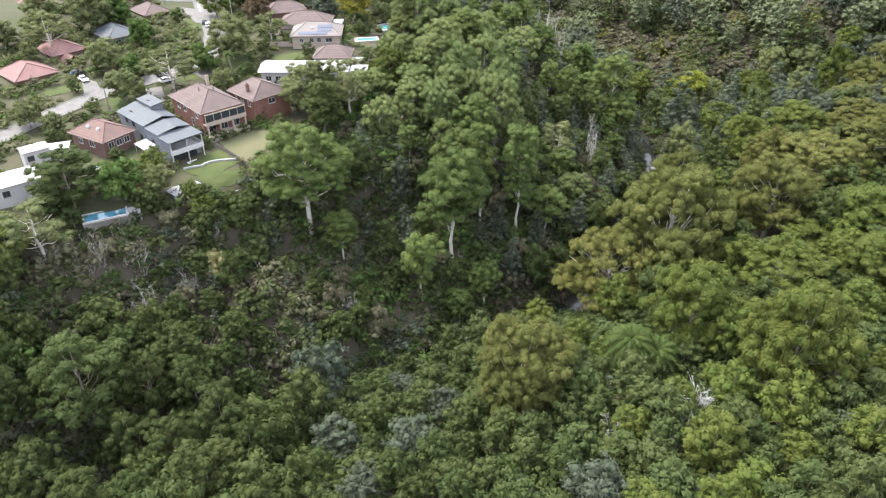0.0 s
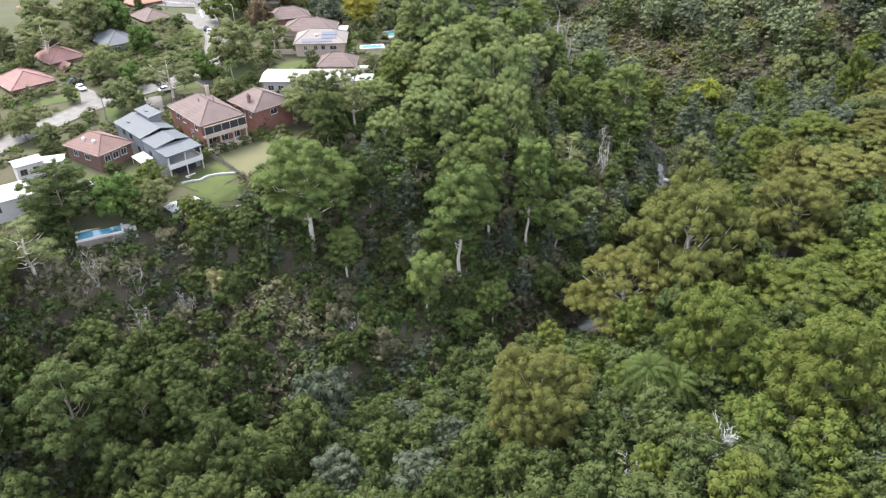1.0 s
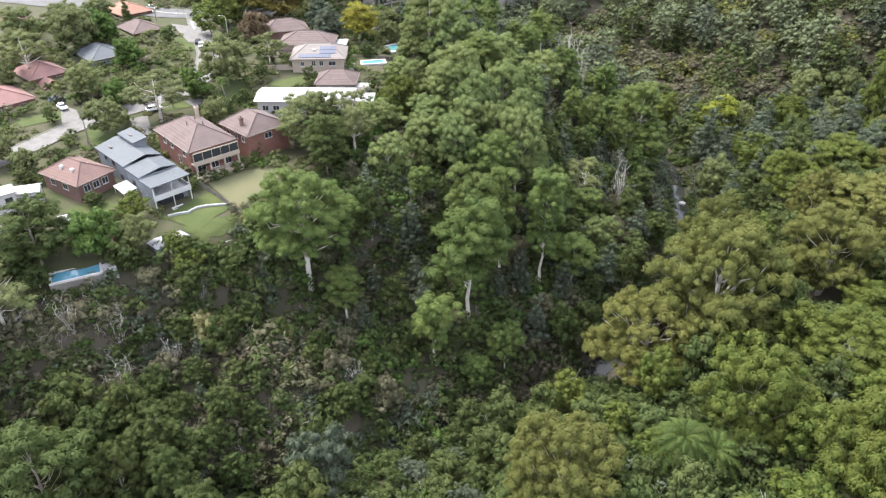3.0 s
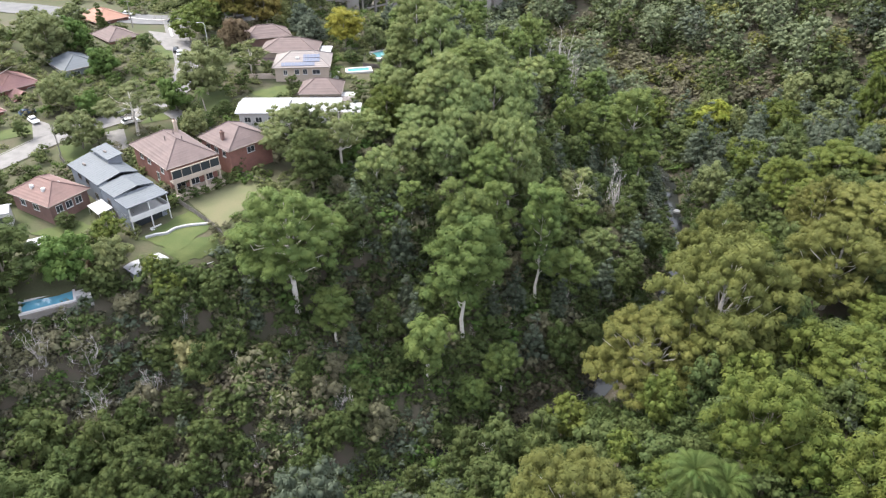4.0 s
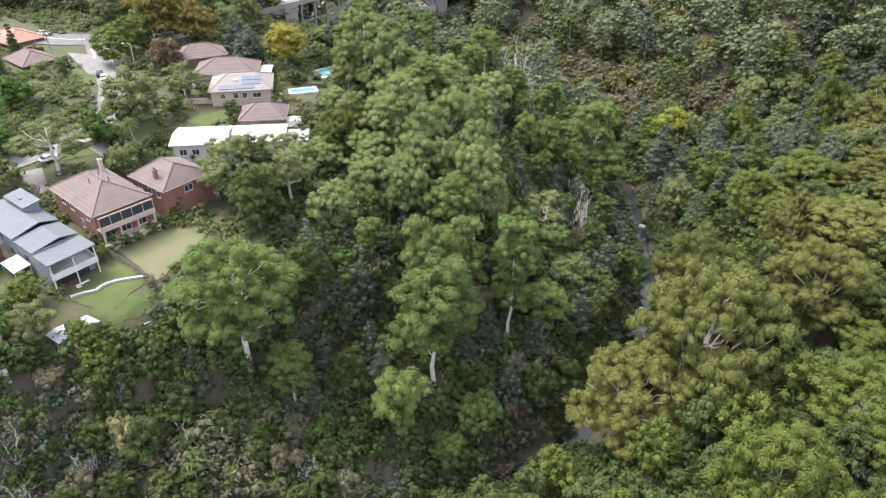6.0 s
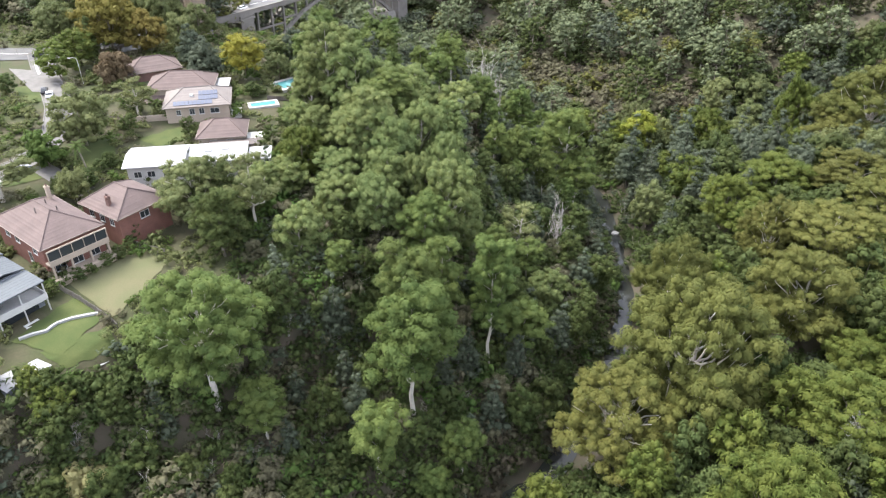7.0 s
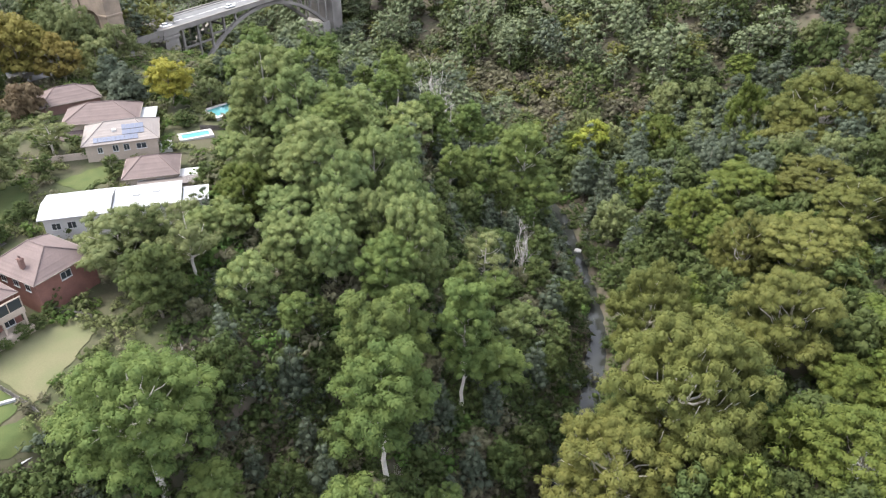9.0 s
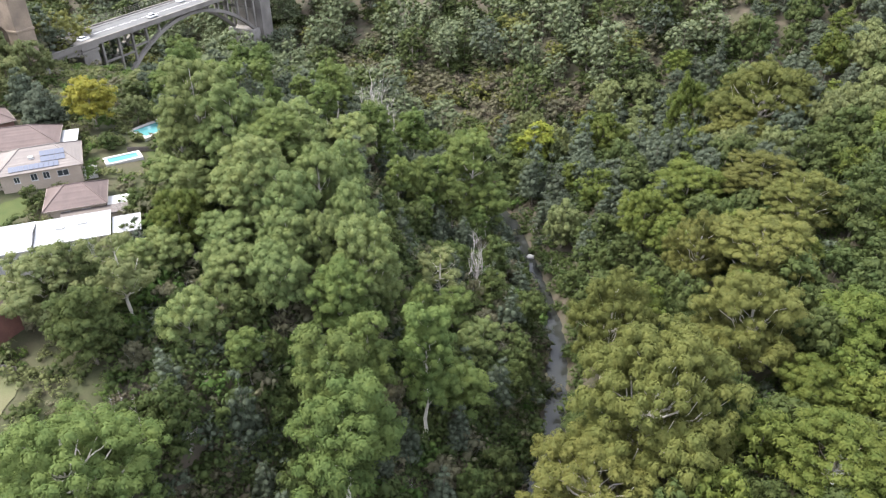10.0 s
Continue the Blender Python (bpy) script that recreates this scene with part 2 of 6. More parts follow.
def blobs(heap, centres, radii, flat, rng, rough=0.22, fine=False):
    """Rough little masses inside the leaf clumps."""
    n, (bv, bf) = len(centres), (ICO_V, ICO_F) if fine else (OCT_V, OCT_F)
    w = rng.uniform(0, 6.28, (n, 1))
    v = bv[None] * (1 + rng.uniform(-rough, rough, (n, len(bv), 1))) * np.asarray(radii).reshape(n, 1, 1)
    v = np.stack([v[:, :, 0] * np.cos(w) - v[:, :, 1] * np.sin(w), v[:, :, 0] * np.sin(w) + v[:, :, 1] * np.cos(w), v[:, :, 2] * flat], 2)
    v = v + np.asarray(centres)[:, None, :]
    f = bf[None] + (np.arange(n) * len(bv))[:, None, None]
    heap.add(v, f)


def leaf_sprays(heap, at, out, length, width, rng, wild=0.4, hang=0.0):
    """One pointed spray of leaves at each place: it faces outwards and its tip runs down the clump's side."""
    n = len(at)
    nrm = unit(out + rng.normal(0, wild * 0.45, (n, 3)))
    down = np.array([0.0, 0.0, -1.0]) - nrm * (-nrm[:, 2:])
    t = unit(unit(down) * 0.8 + rng.normal(0, 0.45, (n, 3)))
    t = unit(t - nrm * (t * nrm).sum(1, keepdims=True))
    b = np.cross(nrm, t)
    L = (length * rng.uniform(0.6, 1.35, n))[:, None]
    W = (width * rng.uniform(0.6, 1.35, n))[:, None]
    tip = at + t * L * 0.6 - np.array([0, 0, 1.0]) * L * hang + nrm * L * 0.08
    v = np.stack([tip, at - t * L * 0.4 + b * W * 0.5, at - t * L * 0.4 - b * W * 0.5], 1)
    heap.add(v, np.arange(3 * n).reshape(n, 3))


def tube(heap, pts, radii, sides=6):
    pts = np.asarray(pts, float)
    rings = []
    for i, p in enumerate(pts):
        d = unit(pts[min(i + 1, len(pts) - 1)] - pts[max(i - 1, 0)])
        a = unit(np.cross(d, (0.3, 1, 0.2) if abs(d[0]) > 0.5 else (1, 0.2, 0.1)))
        b = np.cross(d, a)
        w = np.linspace(0, 2 * np.pi, sides, endpoint=False)
        rings.append(p + radii[i] * (np.cos(w)[:, None] * a + np.sin(w)[:, None] * b))
    f = []
    for i in range(len(pts) - 1):
        for k in range(sides):
            a, b = i * sides + k, i * sides + (k + 1) % sides
            f += [(a, b, b + sides), (a, b + sides, a + sides)]
    heap.add(np.concatenate(rings), f)


def bent(a, b, rng, sag=0.15, steps=4):
    """A crooked way from a to b that first goes outwards and then up."""
    a, b = np.asarray(a, float), np.asarray(b, float)
    u = np.linspace(0, 1, steps + 1)[:, None]
    p = a + (b - a) * u
    k = np.linalg.norm(b - a)
    p[:, 2:] -= sag * k * (u * (1 - u)) * 2
    p[1:-1] += rng.normal(0, 0.045 * k, (steps - 1, 3))
    return p


def spread_points(n, sample, gap, rng):
    got, tries = [], 0
    while len(got) < n and tries < n * 60:
        p, tries = sample(), tries + 1
        if all(np.linalg.norm(p - q) > gap for q in got):
            got.append(p)
    return np.array(got)


def crown_points(kind, rng, R, H, base, n, gap):
    half = (H - base) / 2

    def dome():
        d = unit(rng.normal(0, 1, 3))
        r = rng.uniform(0.35, 1.0) ** 0.5
        z = d[2] * r
        if z < -0.15:
            z = -0.15 - 0.5 * (-z - 0.15)
        return np.array([d[0] * r * R, d[1] * r * R, base + half * 0.55 + z * half * 1.45])

    def tall():
        d = unit(rng.normal(0, 1, 3))
        r = rng.uniform(0.3, 1.0) ** 0.5
        return np.array([d[0] * r * R, d[1] * r * R, base + half + d[2] * r * half])

    def cone():
        u = rng.uniform(0, 1) ** 0.75
        w, r = rng.uniform(0, 2 * np.pi), R * (1 - u) ** 0.8 * rng.uniform(0.5, 1.0)
        return np.array([math.cos(w) * r, math.sin(w) * r, base + (H - base) * u])

    return spread_points(n, {"dome": dome, "tall": tall, "cone": cone}[kind], gap, rng)


def build_tree(seed, kind="dome", R=7.0, H=24.0, base=9.0, majors=14, clump=2.6, puffs=9, leaves=42, spray=0.62, wide=0.34,
               trunk=0.42, flat=0.68, lean=0.0, droop=False, limbs=True, sides=6, skip=0.0, cores=True, wild=0.5, gap=1.05, bough=0.62):
    """Corners and triangles of one tree's wood and of its crown."""
    rng = np.random.default_rng(seed)
    wood, crown = Heap(), Heap()
    inner_R, top = max(R - clump * 0.8, R * 0.35), H - clump * flat * 0.9
    mid = crown_points(kind, rng, inner_R, top, base + clump * 0.3, majors, clump * gap)
    mid[:, 0] += lean * (mid[:, 2] / H)
    size = clump * rng.uniform(0.75, 1.2, len(mid))
    if kind == "cone":
        size *= np.clip(1.15 - 0.6 * (mid[:, 2] - base) / (H - base), 0.5, 1.2)
    # wood
    bole = np.array([[0, 0, -2.0], [0, 0, 0.5], [lean * 0.3 + rng.normal(0, 0.12) * R * 0.3, rng.normal(0, 0.1) * R * 0.3, base * 0.6],
                     [lean * 0.5 + rng.normal(0, 0.2), rng.normal(0, 0.25), base * 1.0], [lean * 0.8, 0, base + (H - base) * 0.45], [lean, 0, base + (H - base) * 0.8]])
    tube(wood, bole, [trunk * 1.35, trunk * 1.1, trunk * 0.85, trunk * 0.7, trunk * 0.4, trunk * 0.12], sides)
    if limbs:
        for c in mid:
            z0 = np.clip(c[2] - 0.75 * math.hypot(c[0], c[1]) - clump * 0.6, base * 0.7, H * 0.85)
            x0 = np.interp(z0, bole[:, 2], bole[:, 0])
            y0 = np.interp(z0, bole[:, 2], bole[:, 1])
            r0 = np.interp(z0, bole[:, 2], [trunk * 1.35, trunk * 1.1, trunk * 0.85, trunk * 0.7, trunk * 0.4, trunk * 0.12])
            w = bent((x0, y0, z0), c, rng)
            tube(wood, w, np.linspace(r0 * bough * 0.62, min(trunk * 0.1, 0.05), len(w)), max(3, sides - 2))
    # crown: clumps of domed puffs, each thatched with sprays of leaves; sprays buried inside other puffs are left out
    puff_c, puff_r = [], []
    for c, rm in zip(mid, size):
        if rng.uniform() < skip:
            continue
        k = max(3, int(0.68 * puffs * (rm / clump) ** 2))
        i = np.arange(k) + 0.5
        zz = 1 - 1.3 * i / k
        w = i * 2.39996 + rng.uniform(0, 6)
        q = np.sqrt(np.clip(1 - zz * zz, 0, 1))
        pd = np.stack([q * np.cos(w), q * np.sin(w), zz], 1)
        puff_c.append(c + pd * np.array([1, 1, flat]) * rm * rng.uniform(0.6, 1.0, (k, 1)) + rng.normal(0, 0.13 * rm, (k, 3)))
        puff_r.append(rm * rng.uniform(0.62, 1.28, k) * 1.25 / math.sqrt(k))
    pc, pr = np.concatenate(puff_c), np.concatenate(puff_r)
    domed = np.array([1, 1, 0.8])
    blobs(crown, pc - np.array([0, 0, 0.12]) * pr[:, None], pr * (0.7 if cores else 0.68), 0.76, rng, 0.18, fine=cores)
    count = np.maximum(4, (leaves * 1.3 * (pr / pr.mean()) ** 2).astype(int))
    own = np.repeat(np.arange(len(pc)), count)
    n = len(own)
    z = rng.uniform(-0.5 if droop else -0.38, 1, n)
    w, q = rng.uniform(0, 2 * np.pi, n), np.sqrt(1 - z * z)
    d = np.stack([q * np.cos(w), q * np.sin(w), z], 1)
    at = pc[own] + d * pr[own][:, None] * domed * rng.uniform(0.82, 1.12, (n, 1))
    seen = np.ones(n, bool)
    for j, (c, r) in enumerate(zip(pc, pr)):
        seen &= (own == j) | ((((at - c) / (r * domed)) ** 2).sum(1) > 0.62)
    leaf_sprays(crown, at[seen], (d + np.array([0, 0, 0.3]))[seen], spray * 1.55, wide * 1.15, rng, wild + 0.15, 0.35 if droop else 0.06)
    return wood.arrays(), crown.arrays()


PLANTED = np.zeros((4000, 3))   # x, y, radius of every tree, so that none stand in one another
planted = 0


class Kind:
    """A kind of tree: some variants that are built once, then copied to many places."""

    def __init__(self, name, label, category, leaf, bark, variants, seed, group="", **shape):
        self.name, self.label, self.category, self.group, self.shape = name, label, category, group, shape
        self.leaf, self.bark, self.made, self.count = LEAF[leaf], bark, {}, 0
        self.variants, self.seed = variants, seed

    def plant(self, x, y, H, R, turn=None, sink=0.0):
        i = self.count % self.variants
        self.count += 1
        turn = self.count * 2.399 if turn is None else turn
        sx, sz = R / self.shape.get("R", 7.0), H / self.shape.get("H", 24.0)
        m = Matrix.Translation((x, y, float(ground(x, y)) - sink)) @ Matrix.Rotation(turn, 4, "Z") @ Matrix.Diagonal((sx, sx, sz, 1))
        global planted
        PLANTED[planted] = x, y, R
        planted += 1
        if i in self.made:
            k = self.made[i].scale
            return copy_thing(self.made[i], m @ Matrix.Diagonal((1 / k.x, 1 / k.y, 1 / k.z, 1)))
        (wv, wf), (cv, cf) = build_tree(self.seed + i, **self.shape)
        ob = tagged(new(self.name), self.label, self.category, self.group)
        for part_name, v, f, mat, smooth in (("trunk", wv, wf, self.bark, True), ("crown", cv, cf, self.leaf, True)):
            p = new(part_name, mesh_of(self.name + "_" + part_name, v, f, mat, smooth))
            p.parent = ob
        ob.matrix_basis = m
        self.made[i] = ob
        return ob


TALL = Kind("gum_tree", "tall eucalypt with pale trunk and domed green crown", "tree", "gum", BARK_PALE, 5, 11, "eucalypts on the gully slope",
            kind="tall", R=7.5, H=30, base=10.0, majors=22, clump=2.7, puffs=14, leaves=100, flat=0.74, spray=0.32, wide=0.17, gap=1.32, skip=0.08, bough=0.8, wild=0.4)
NARROW = Kind("narrow_gum_tree", "tall narrow eucalypt with white trunk", "tree", "gum", BARK_PALE, 3, 26, "eucalypts on the gully slope",
              kind="tall", R=5.2, H=33, base=9, majors=18, clump=2.3, puffs=12, leaves=95, spray=0.32, wide=0.17, wild=0.4, flat=0.76, gap=1.25, bough=0.75)
BROAD = Kind("broad_gum_tree", "broad domed eucalypt with stout white trunk", "tree", "gum", BARK_PALE, 2, 36, "eucalypts on the gully slope",
             kind="dome", R=12.0, H=34, base=15, majors=34, clump=2.9, puffs=15, leaves=110, spray=0.32, wide=0.17, flat=0.72, gap=1.35, bough=0.85, skip=0.1, trunk=0.65, wild=0.4)
RIDGE = Kind("ridge_gum_tree", "broad green eucalypt on the plateau's edge, paled for haze", "tree", "hazegum", BARK_PALE, 3, 201, "eucalypts on the gully slope",
             kind="dome", R=10.0, H=26, base=7, majors=36, clump=2.8, puffs=14, leaves=95, spray=0.34, wide=0.18, flat=0.78, gap=1.2, bough=0.8, skip=0.03, trunk=0.5, wild=0.4)
SLIM = Kind("slender_gum_tree", "slender eucalypt with narrow light green crown", "tree", "gum", BARK_PALE, 3, 31, "eucalypts on the gully slope",
            kind="tall", R=5, H=20, base=6.0, majors=13, clump=2.1, puffs=11, leaves=80, trunk=0.28, flat=0.76, spray=0.32, wide=0.18, wild=0.4, gap=1.25, bough=0.75)
MIDGUM = Kind("young_gum_tree", "young eucalypt with rounded billowing green crown", "tree", "hazegum", BARK_PALE, 5, 191, "eucalypts on the gully slope",
              kind="dome", R=7, H=16, base=4.0, majors=22, clump=2.4, puffs=13, leaves=90, flat=0.8, spray=0.32, wide=0.17, gap=1.2, skip=0.05, bough=0.8, wild=0.4, trunk=0.35)
OPEN = Kind("sparse_gum_tree", "sparse eucalypt with bare white branches and thin crown", "tree", "garden", BARK_PALE, 3, 41, "eucalypts on the gully slope",
            kind="dome", R=8, H=24, base=9, majors=20, clump=2.0, puffs=8, leaves=44, trunk=0.4, skip=0.25, spray=0.38, wide=0.22, gap=1.15, bough=0.8)
OLIVE = Kind("spreading_gum_tree", "spreading olive-green eucalypt with white forked limbs", "tree", "olive", BARK_PALE, 4, 51, "spreading eucalypts by the creek",
             kind="dome", R=12, H=24, base=5.5, majors=38, clump=3.0, puffs=15, leaves=95, trunk=0.65, flat=0.72, spray=0.33, wide=0.18, gap=1.3, skip=0.08, bough=0.85, wild=0.4)
GIANT = Kind("spreading_gum_tree", "huge spreading olive-green eucalypt with white forked limbs", "tree", "olive", BARK_PALE, 2, 57, "spreading eucalypts by the creek",
             kind="dome", R=16, H=26, base=7, majors=58, clump=3.3, puffs=16, leaves=105, trunk=0.9, flat=0.74, spray=0.36, wide=0.2, gap=1.3, skip=0.1, bough=0.85, wild=0.4)
LIME = Kind("lime_gum_tree", "yellow-green broad crowned tree on the gully side", "tree", "lime", BARK_GREY, 3, 61, "bright trees of the gully side",
            kind="dome", R=10, H=18, base=4, majors=30, clump=2.6, puffs=12, leaves=80, trunk=0.4, flat=0.74, spray=0.34, wide=0.2, gap=1.25, wild=0.4)
LIMELOW = Kind("young_lime_tree", "small yellow-green leafy tree of the understorey", "tree", "lime", BARK_GREY, 3, 66, "bright trees of the gully side",
               kind="dome", R=5.5, H=13, base=3, majors=18, clump=1.9, puffs=7, leaves=24, spray=0.4, wide=0.26, trunk=0.25, flat=0.8, sides=4, limbs=False)
DARK = Kind("broadleaf_tree", "dense dark green broadleaf tree with knobbly crown", "tree", "dark", BARK_GREY, 4, 71, "dark broadleaf trees",
            kind="dome", R=7, H=20, base=5, majors=34, clump=1.75, puffs=9, leaves=52, spray=0.32, wide=0.22, wild=0.35, trunk=0.35, flat=0.9, gap=1.36)
DARKLOW = Kind("small_broadleaf_tree", "small dark green broadleaf tree in the gully", "tree", "dark", BARK_GREY, 4, 76, "dark broadleaf trees",
               kind="dome", R=4.5, H=11, base=2.5, majors=13, clump=1.8, puffs=8, leaves=22, spray=0.38, wide=0.28, trunk=0.22, flat=0.85, sides=4, limbs=False, gap=1.2)
PALE = Kind("pale_broadleaf_tree", "pale grey-green broadleaf tree in the understorey", "tree", "grey", BARK_GREY, 3, 81, "understorey trees",
            kind="dome", R=5, H=11, base=2, majors=17, clump=1.7, puffs=7, leaves=22, spray=0.36, trunk=0.22, flat=0.8, sides=4, wide=0.24, limbs=False)
GREEN = Kind("understorey_tree", "small green broadleaf tree in the gully understorey", "tree", "green", BARK_GREY, 5, 91, "understorey trees",
             kind="dome", R=4, H=9, base=1.5, majors=11, clump=1.6, puffs=6, leaves=21, spray=0.38, wide=0.27, trunk=0.2, sides=4, flat=0.85, limbs=False, gap=1.2)
BRIGHT = Kind("bright_tree", "fresh green leafy garden tree", "tree", "bright", BARK_GREY, 3, 101, "garden trees",
              kind="dome", R=5, H=10, base=2, majors=18, clump=1.7, puffs=8, leaves=40, spray=0.46, wide=0.34, trunk=0.22, flat=0.85, sides=4, limbs=False)
SHEOAK = Kind("sheoak_tree", "grey-green drooping sheoak beside the creek", "tree", "grey", BARK_GREY, 3, 111, "sheoaks along the creek",
              kind="cone", R=4, H=17, base=1.5, majors=18, clump=1.7, puffs=5, leaves=15, spray=0.75, wide=0.12, droop=True, trunk=0.25, sides=4)
DRYTREE = Kind("dry_scrub_tree", "thin olive-brown scrub tree on the dry slope", "tree", "dry", BARK_DEAD, 4, 121, "dry scrub",
               kind="dome", R=3.5, H=7, base=1.5, majors=11, clump=1.3, puffs=6, leaves=30, spray=0.46, wide=0.26, trunk=0.14, skip=0.1, sides=4)

BROAD.plant(-34.0, 154.5, 31, 12.2)
for x, y, H, R in [(-8.5, 243.8, 29, 9.8), (-0.6, 213.0, 23, 9.8), (-1.5, 234.0, 25, 8.8), (15.3, 188.0, 28, 7.8)]:
    RIDGE.plant(x, y, H, R)
for x, y, H, R in [(2.7, 155.0, 33, 8.9), (61.2, 241.7, 30, 8.6), (9.0, 181.0, 24, 6.4), (5.5, 226.0, 22, 7.4), (24.0, 178.5, 27, 5.8)]:
    TALL.plant(x, y, H, R)
for x, y, H, R in [(2.9, 164.5, 33, 6.3), (20.9, 168.0, 35, 5.4), (10.5, 168.0, 31, 4.6)]:
    NARROW.plant(x, y, H, R)
for x, y, H, R in [(-5, 144.3, 22, 5.6), (-9.0, 175.5, 13, 3.6), (29.2, 170.5, 18, 5.8), (63.1, 235.7, 22, 6.3), (-25.5, 150.5, 15, 5.2), (4.5, 140.5, 13, 3.8), (11.0, 146.0, 15, 4.0), (36.0, 193.5, 14, 4.6)]:
    SLIM.plant(x, y, H, R)
for x, y, H, R in [(-17.4, 182.2, 13, 5.3), (2.8, 197.0, 16, 7.2), (-7.5, 202.8, 13, 6.6), (10.0, 194.5, 19, 5.2), (3.2, 206.1, 21, 7.4), (26.0, 243.4, 15, 7.8), (16.1, 247.7, 15, 6.4),
                   (-8.5, 192.5, 13, 6.0), (-0.5, 187.5, 17, 6.4), (-19.5, 204.0, 11, 5.2), (-25.0, 202.0, 11, 5.0), (-12.0, 219.0, 15, 6.6), (13.0, 214.0, 20, 6.6), (18.0, 203.0, 21, 6.0), (12.5, 232.0, 17, 6.6),
                   (-16.5, 228.0, 13, 5.6), (21.0, 223.0, 17, 6.0), (-13.5, 238.5, 15, 5.6), (39.6, 186.6, 11, 5.8), (-32.5, 186.0, 12, 5.2), (20.5, 195.0, 19, 5.4), (9.0, 241.0, 17, 6.2)]:
    MIDGUM.plant(x, y, H, R)
for x, y, H, R in [(-26.9, 192.7, 20, 6.8), (36.8, 203.0, 16, 7.0)]:
    OPEN.plant(x, y, H, R)
for x, y, H, R in [(57.1, 148.7, 31, 16.3), (42.0, 143.7, 22, 13.6), (167.4, 247.4, 29, 18.0)]:
    GIANT.plant(x, y, H, R)
for x, y, H, R in [(66.9, 177.5, 29, 10.5), (86.0, 158.9, 24, 11.6), (107.0, 180.0, 18, 12.6), (97.4, 188.5, 20, 8.2), (134.7, 210.4, 14, 11.6), (153.9, 243.5, 18, 11.8),
                   (16.6, 98.5, 24, 10.3), (128.5, 190.0, 17, 10.5)]:
    OLIVE.plant(x, y, H, R)
for x, y, H, R in [(51.6, 112.1, 22, 9.4), (76.9, 127.6, 14, 10.4), (63.8, 94.6, 23, 10.5), (116.8, 217.5, 15, 11.8), (153.3, 265.8, 30, 8.6), (89.0, 143.2, 11, 7.3), (-16.2, 210.0, 15, 6.7), (99.0, 212.0, 17, 8.8), (129.6, 280.4, 20, 11.0), (106.0, 150.0, 15, 10.0), (96.0, 126.0, 14, 9.4)]:
    LIME.plant(x, y, H, R)
for x, y, H, R in [(-71.3, 101, 24, 10.1), (-60.5, 105.2, 20, 5.3), (-52.0, 106.8, 20, 6.3), (-42.8, 95.9, 20, 7.0), (-75.9, 85.9, 20, 7.8), (-41.6, 81.7, 18, 7.3), (-62.8, 77.0, 18, 6.3), (-84.5, 94.3, 22, 6.2),
                   (-60.7, 93.9, 20, 6.5), (-51.1, 90.9, 18, 5.5), (-52.5, 77.6, 16, 5.4), (-35.2, 88.3, 16, 4.0), (-57.7, 115, 12, 5.4), (-66.9, 114.2, 12, 4.7), (-82.4, 77.1, 16, 5.5), (-33, 183, 17, 6), (-35, 197, 16, 6)]:
    DARK.plant(x, y, H, R)
for x, y, H, R in [(-26.6, 113.5, 20, 6.9), (-20.8, 95.1, 10, 4.9), (23.9, 69.7, 10, 5.1), (-13.3, 78.7, 8, 4.3), (-5.7, 91.0, 12, 5.8)]:
    PALE.plant(x, y, H, R)
GARDEN = Kind("leafy_garden_tree", "rounded mid-green leafy tree beside houses", "tree", "garden", BARK_GREY, 4, 171, "garden trees",
              kind="dome", R=6, H=11, base=2.5, majors=20, clump=1.9, puffs=9, leaves=34, spray=0.38, wide=0.26, trunk=0.25, flat=0.85, sides=5, gap=1.2, wild=0.4)
GREYGUM = Kind("grey_gum_tree", "broad grey-green eucalypt with pale forked limbs", "tree", "garden", BARK_PALE, 1, 176, "eucalypts on the gully slope",
               kind="dome", R=9, H=20, base=6, majors=34, clump=2.4, puffs=12, leaves=70, spray=0.34, wide=0.19, trunk=0.4, flat=0.8, gap=1.25, skip=0.06, bough=0.8, wild=0.4)
GREYGUM.plant(-39.6, 195.5, 16, 8.6)


# ---- the woods between the single trees ----
def in_reach(x, y):
    """The part of the plan that the flight looks over."""
    return (-0.58 * y - 42 < x) & (x < 0.95 * (y - 62) + 68) & (y > 60) & (x + 1.25 * y < 625) & (y < 560)


def built_up(x, y):
    """The cleared plateau with its houses and gardens."""
    d = creek_distance(x, y)
    return (d > 46) & ((x < -30) | (y > 225)) & (x < -0.16 * (y - 240) - 12) & (y < 345)


def free(x, y, R, squeeze=0.72):
    p = PLANTED[:planted]
    return bool(np.all((x - p[:, 0]) ** 2 + (y - p[:, 1]) ** 2 > (squeeze * (R + p[:, 2])) ** 2))


def jittered(step, x0, x1, y0, y1, rng, bank=5.5):
    """Places on a shaken grid, with their distance from the creek, where woods may grow."""
    x, y = np.meshgrid(np.arange(x0, x1, step), np.arange(y0, y1, step))
    x, y = x.ravel() + rng.uniform(-0.5, 0.5, x.size) * step, y.ravel() + rng.uniform(-0.5, 0.5, x.size) * step
    d = creek_distance(x, y)
    ok = in_reach(x, y) & ~built_up(x, y) & (np.abs(d) > bank)
    return x[ok], y[ok], d[ok], ground(x[ok], y[ok])


def scatter(step, choose, seed, squeeze=0.72, y_from=58, y_to=470):
    rng = np.random.default_rng(seed)
    for x, y, d, _ in zip(*jittered(step, -200, 330, y_from, y_to, rng, 6.0)):
        pick, size, tall = rng.uniform(), rng.uniform(0.75, 1.3), rng.uniform(0.85, 1.2)
        got = choose(x, y, d, pick)
        if got:
            kind, R, H = got
            R, H = R * size, H * size * tall
            if free(x, y, R, squeeze):
                kind.plant(x, y, H, R)


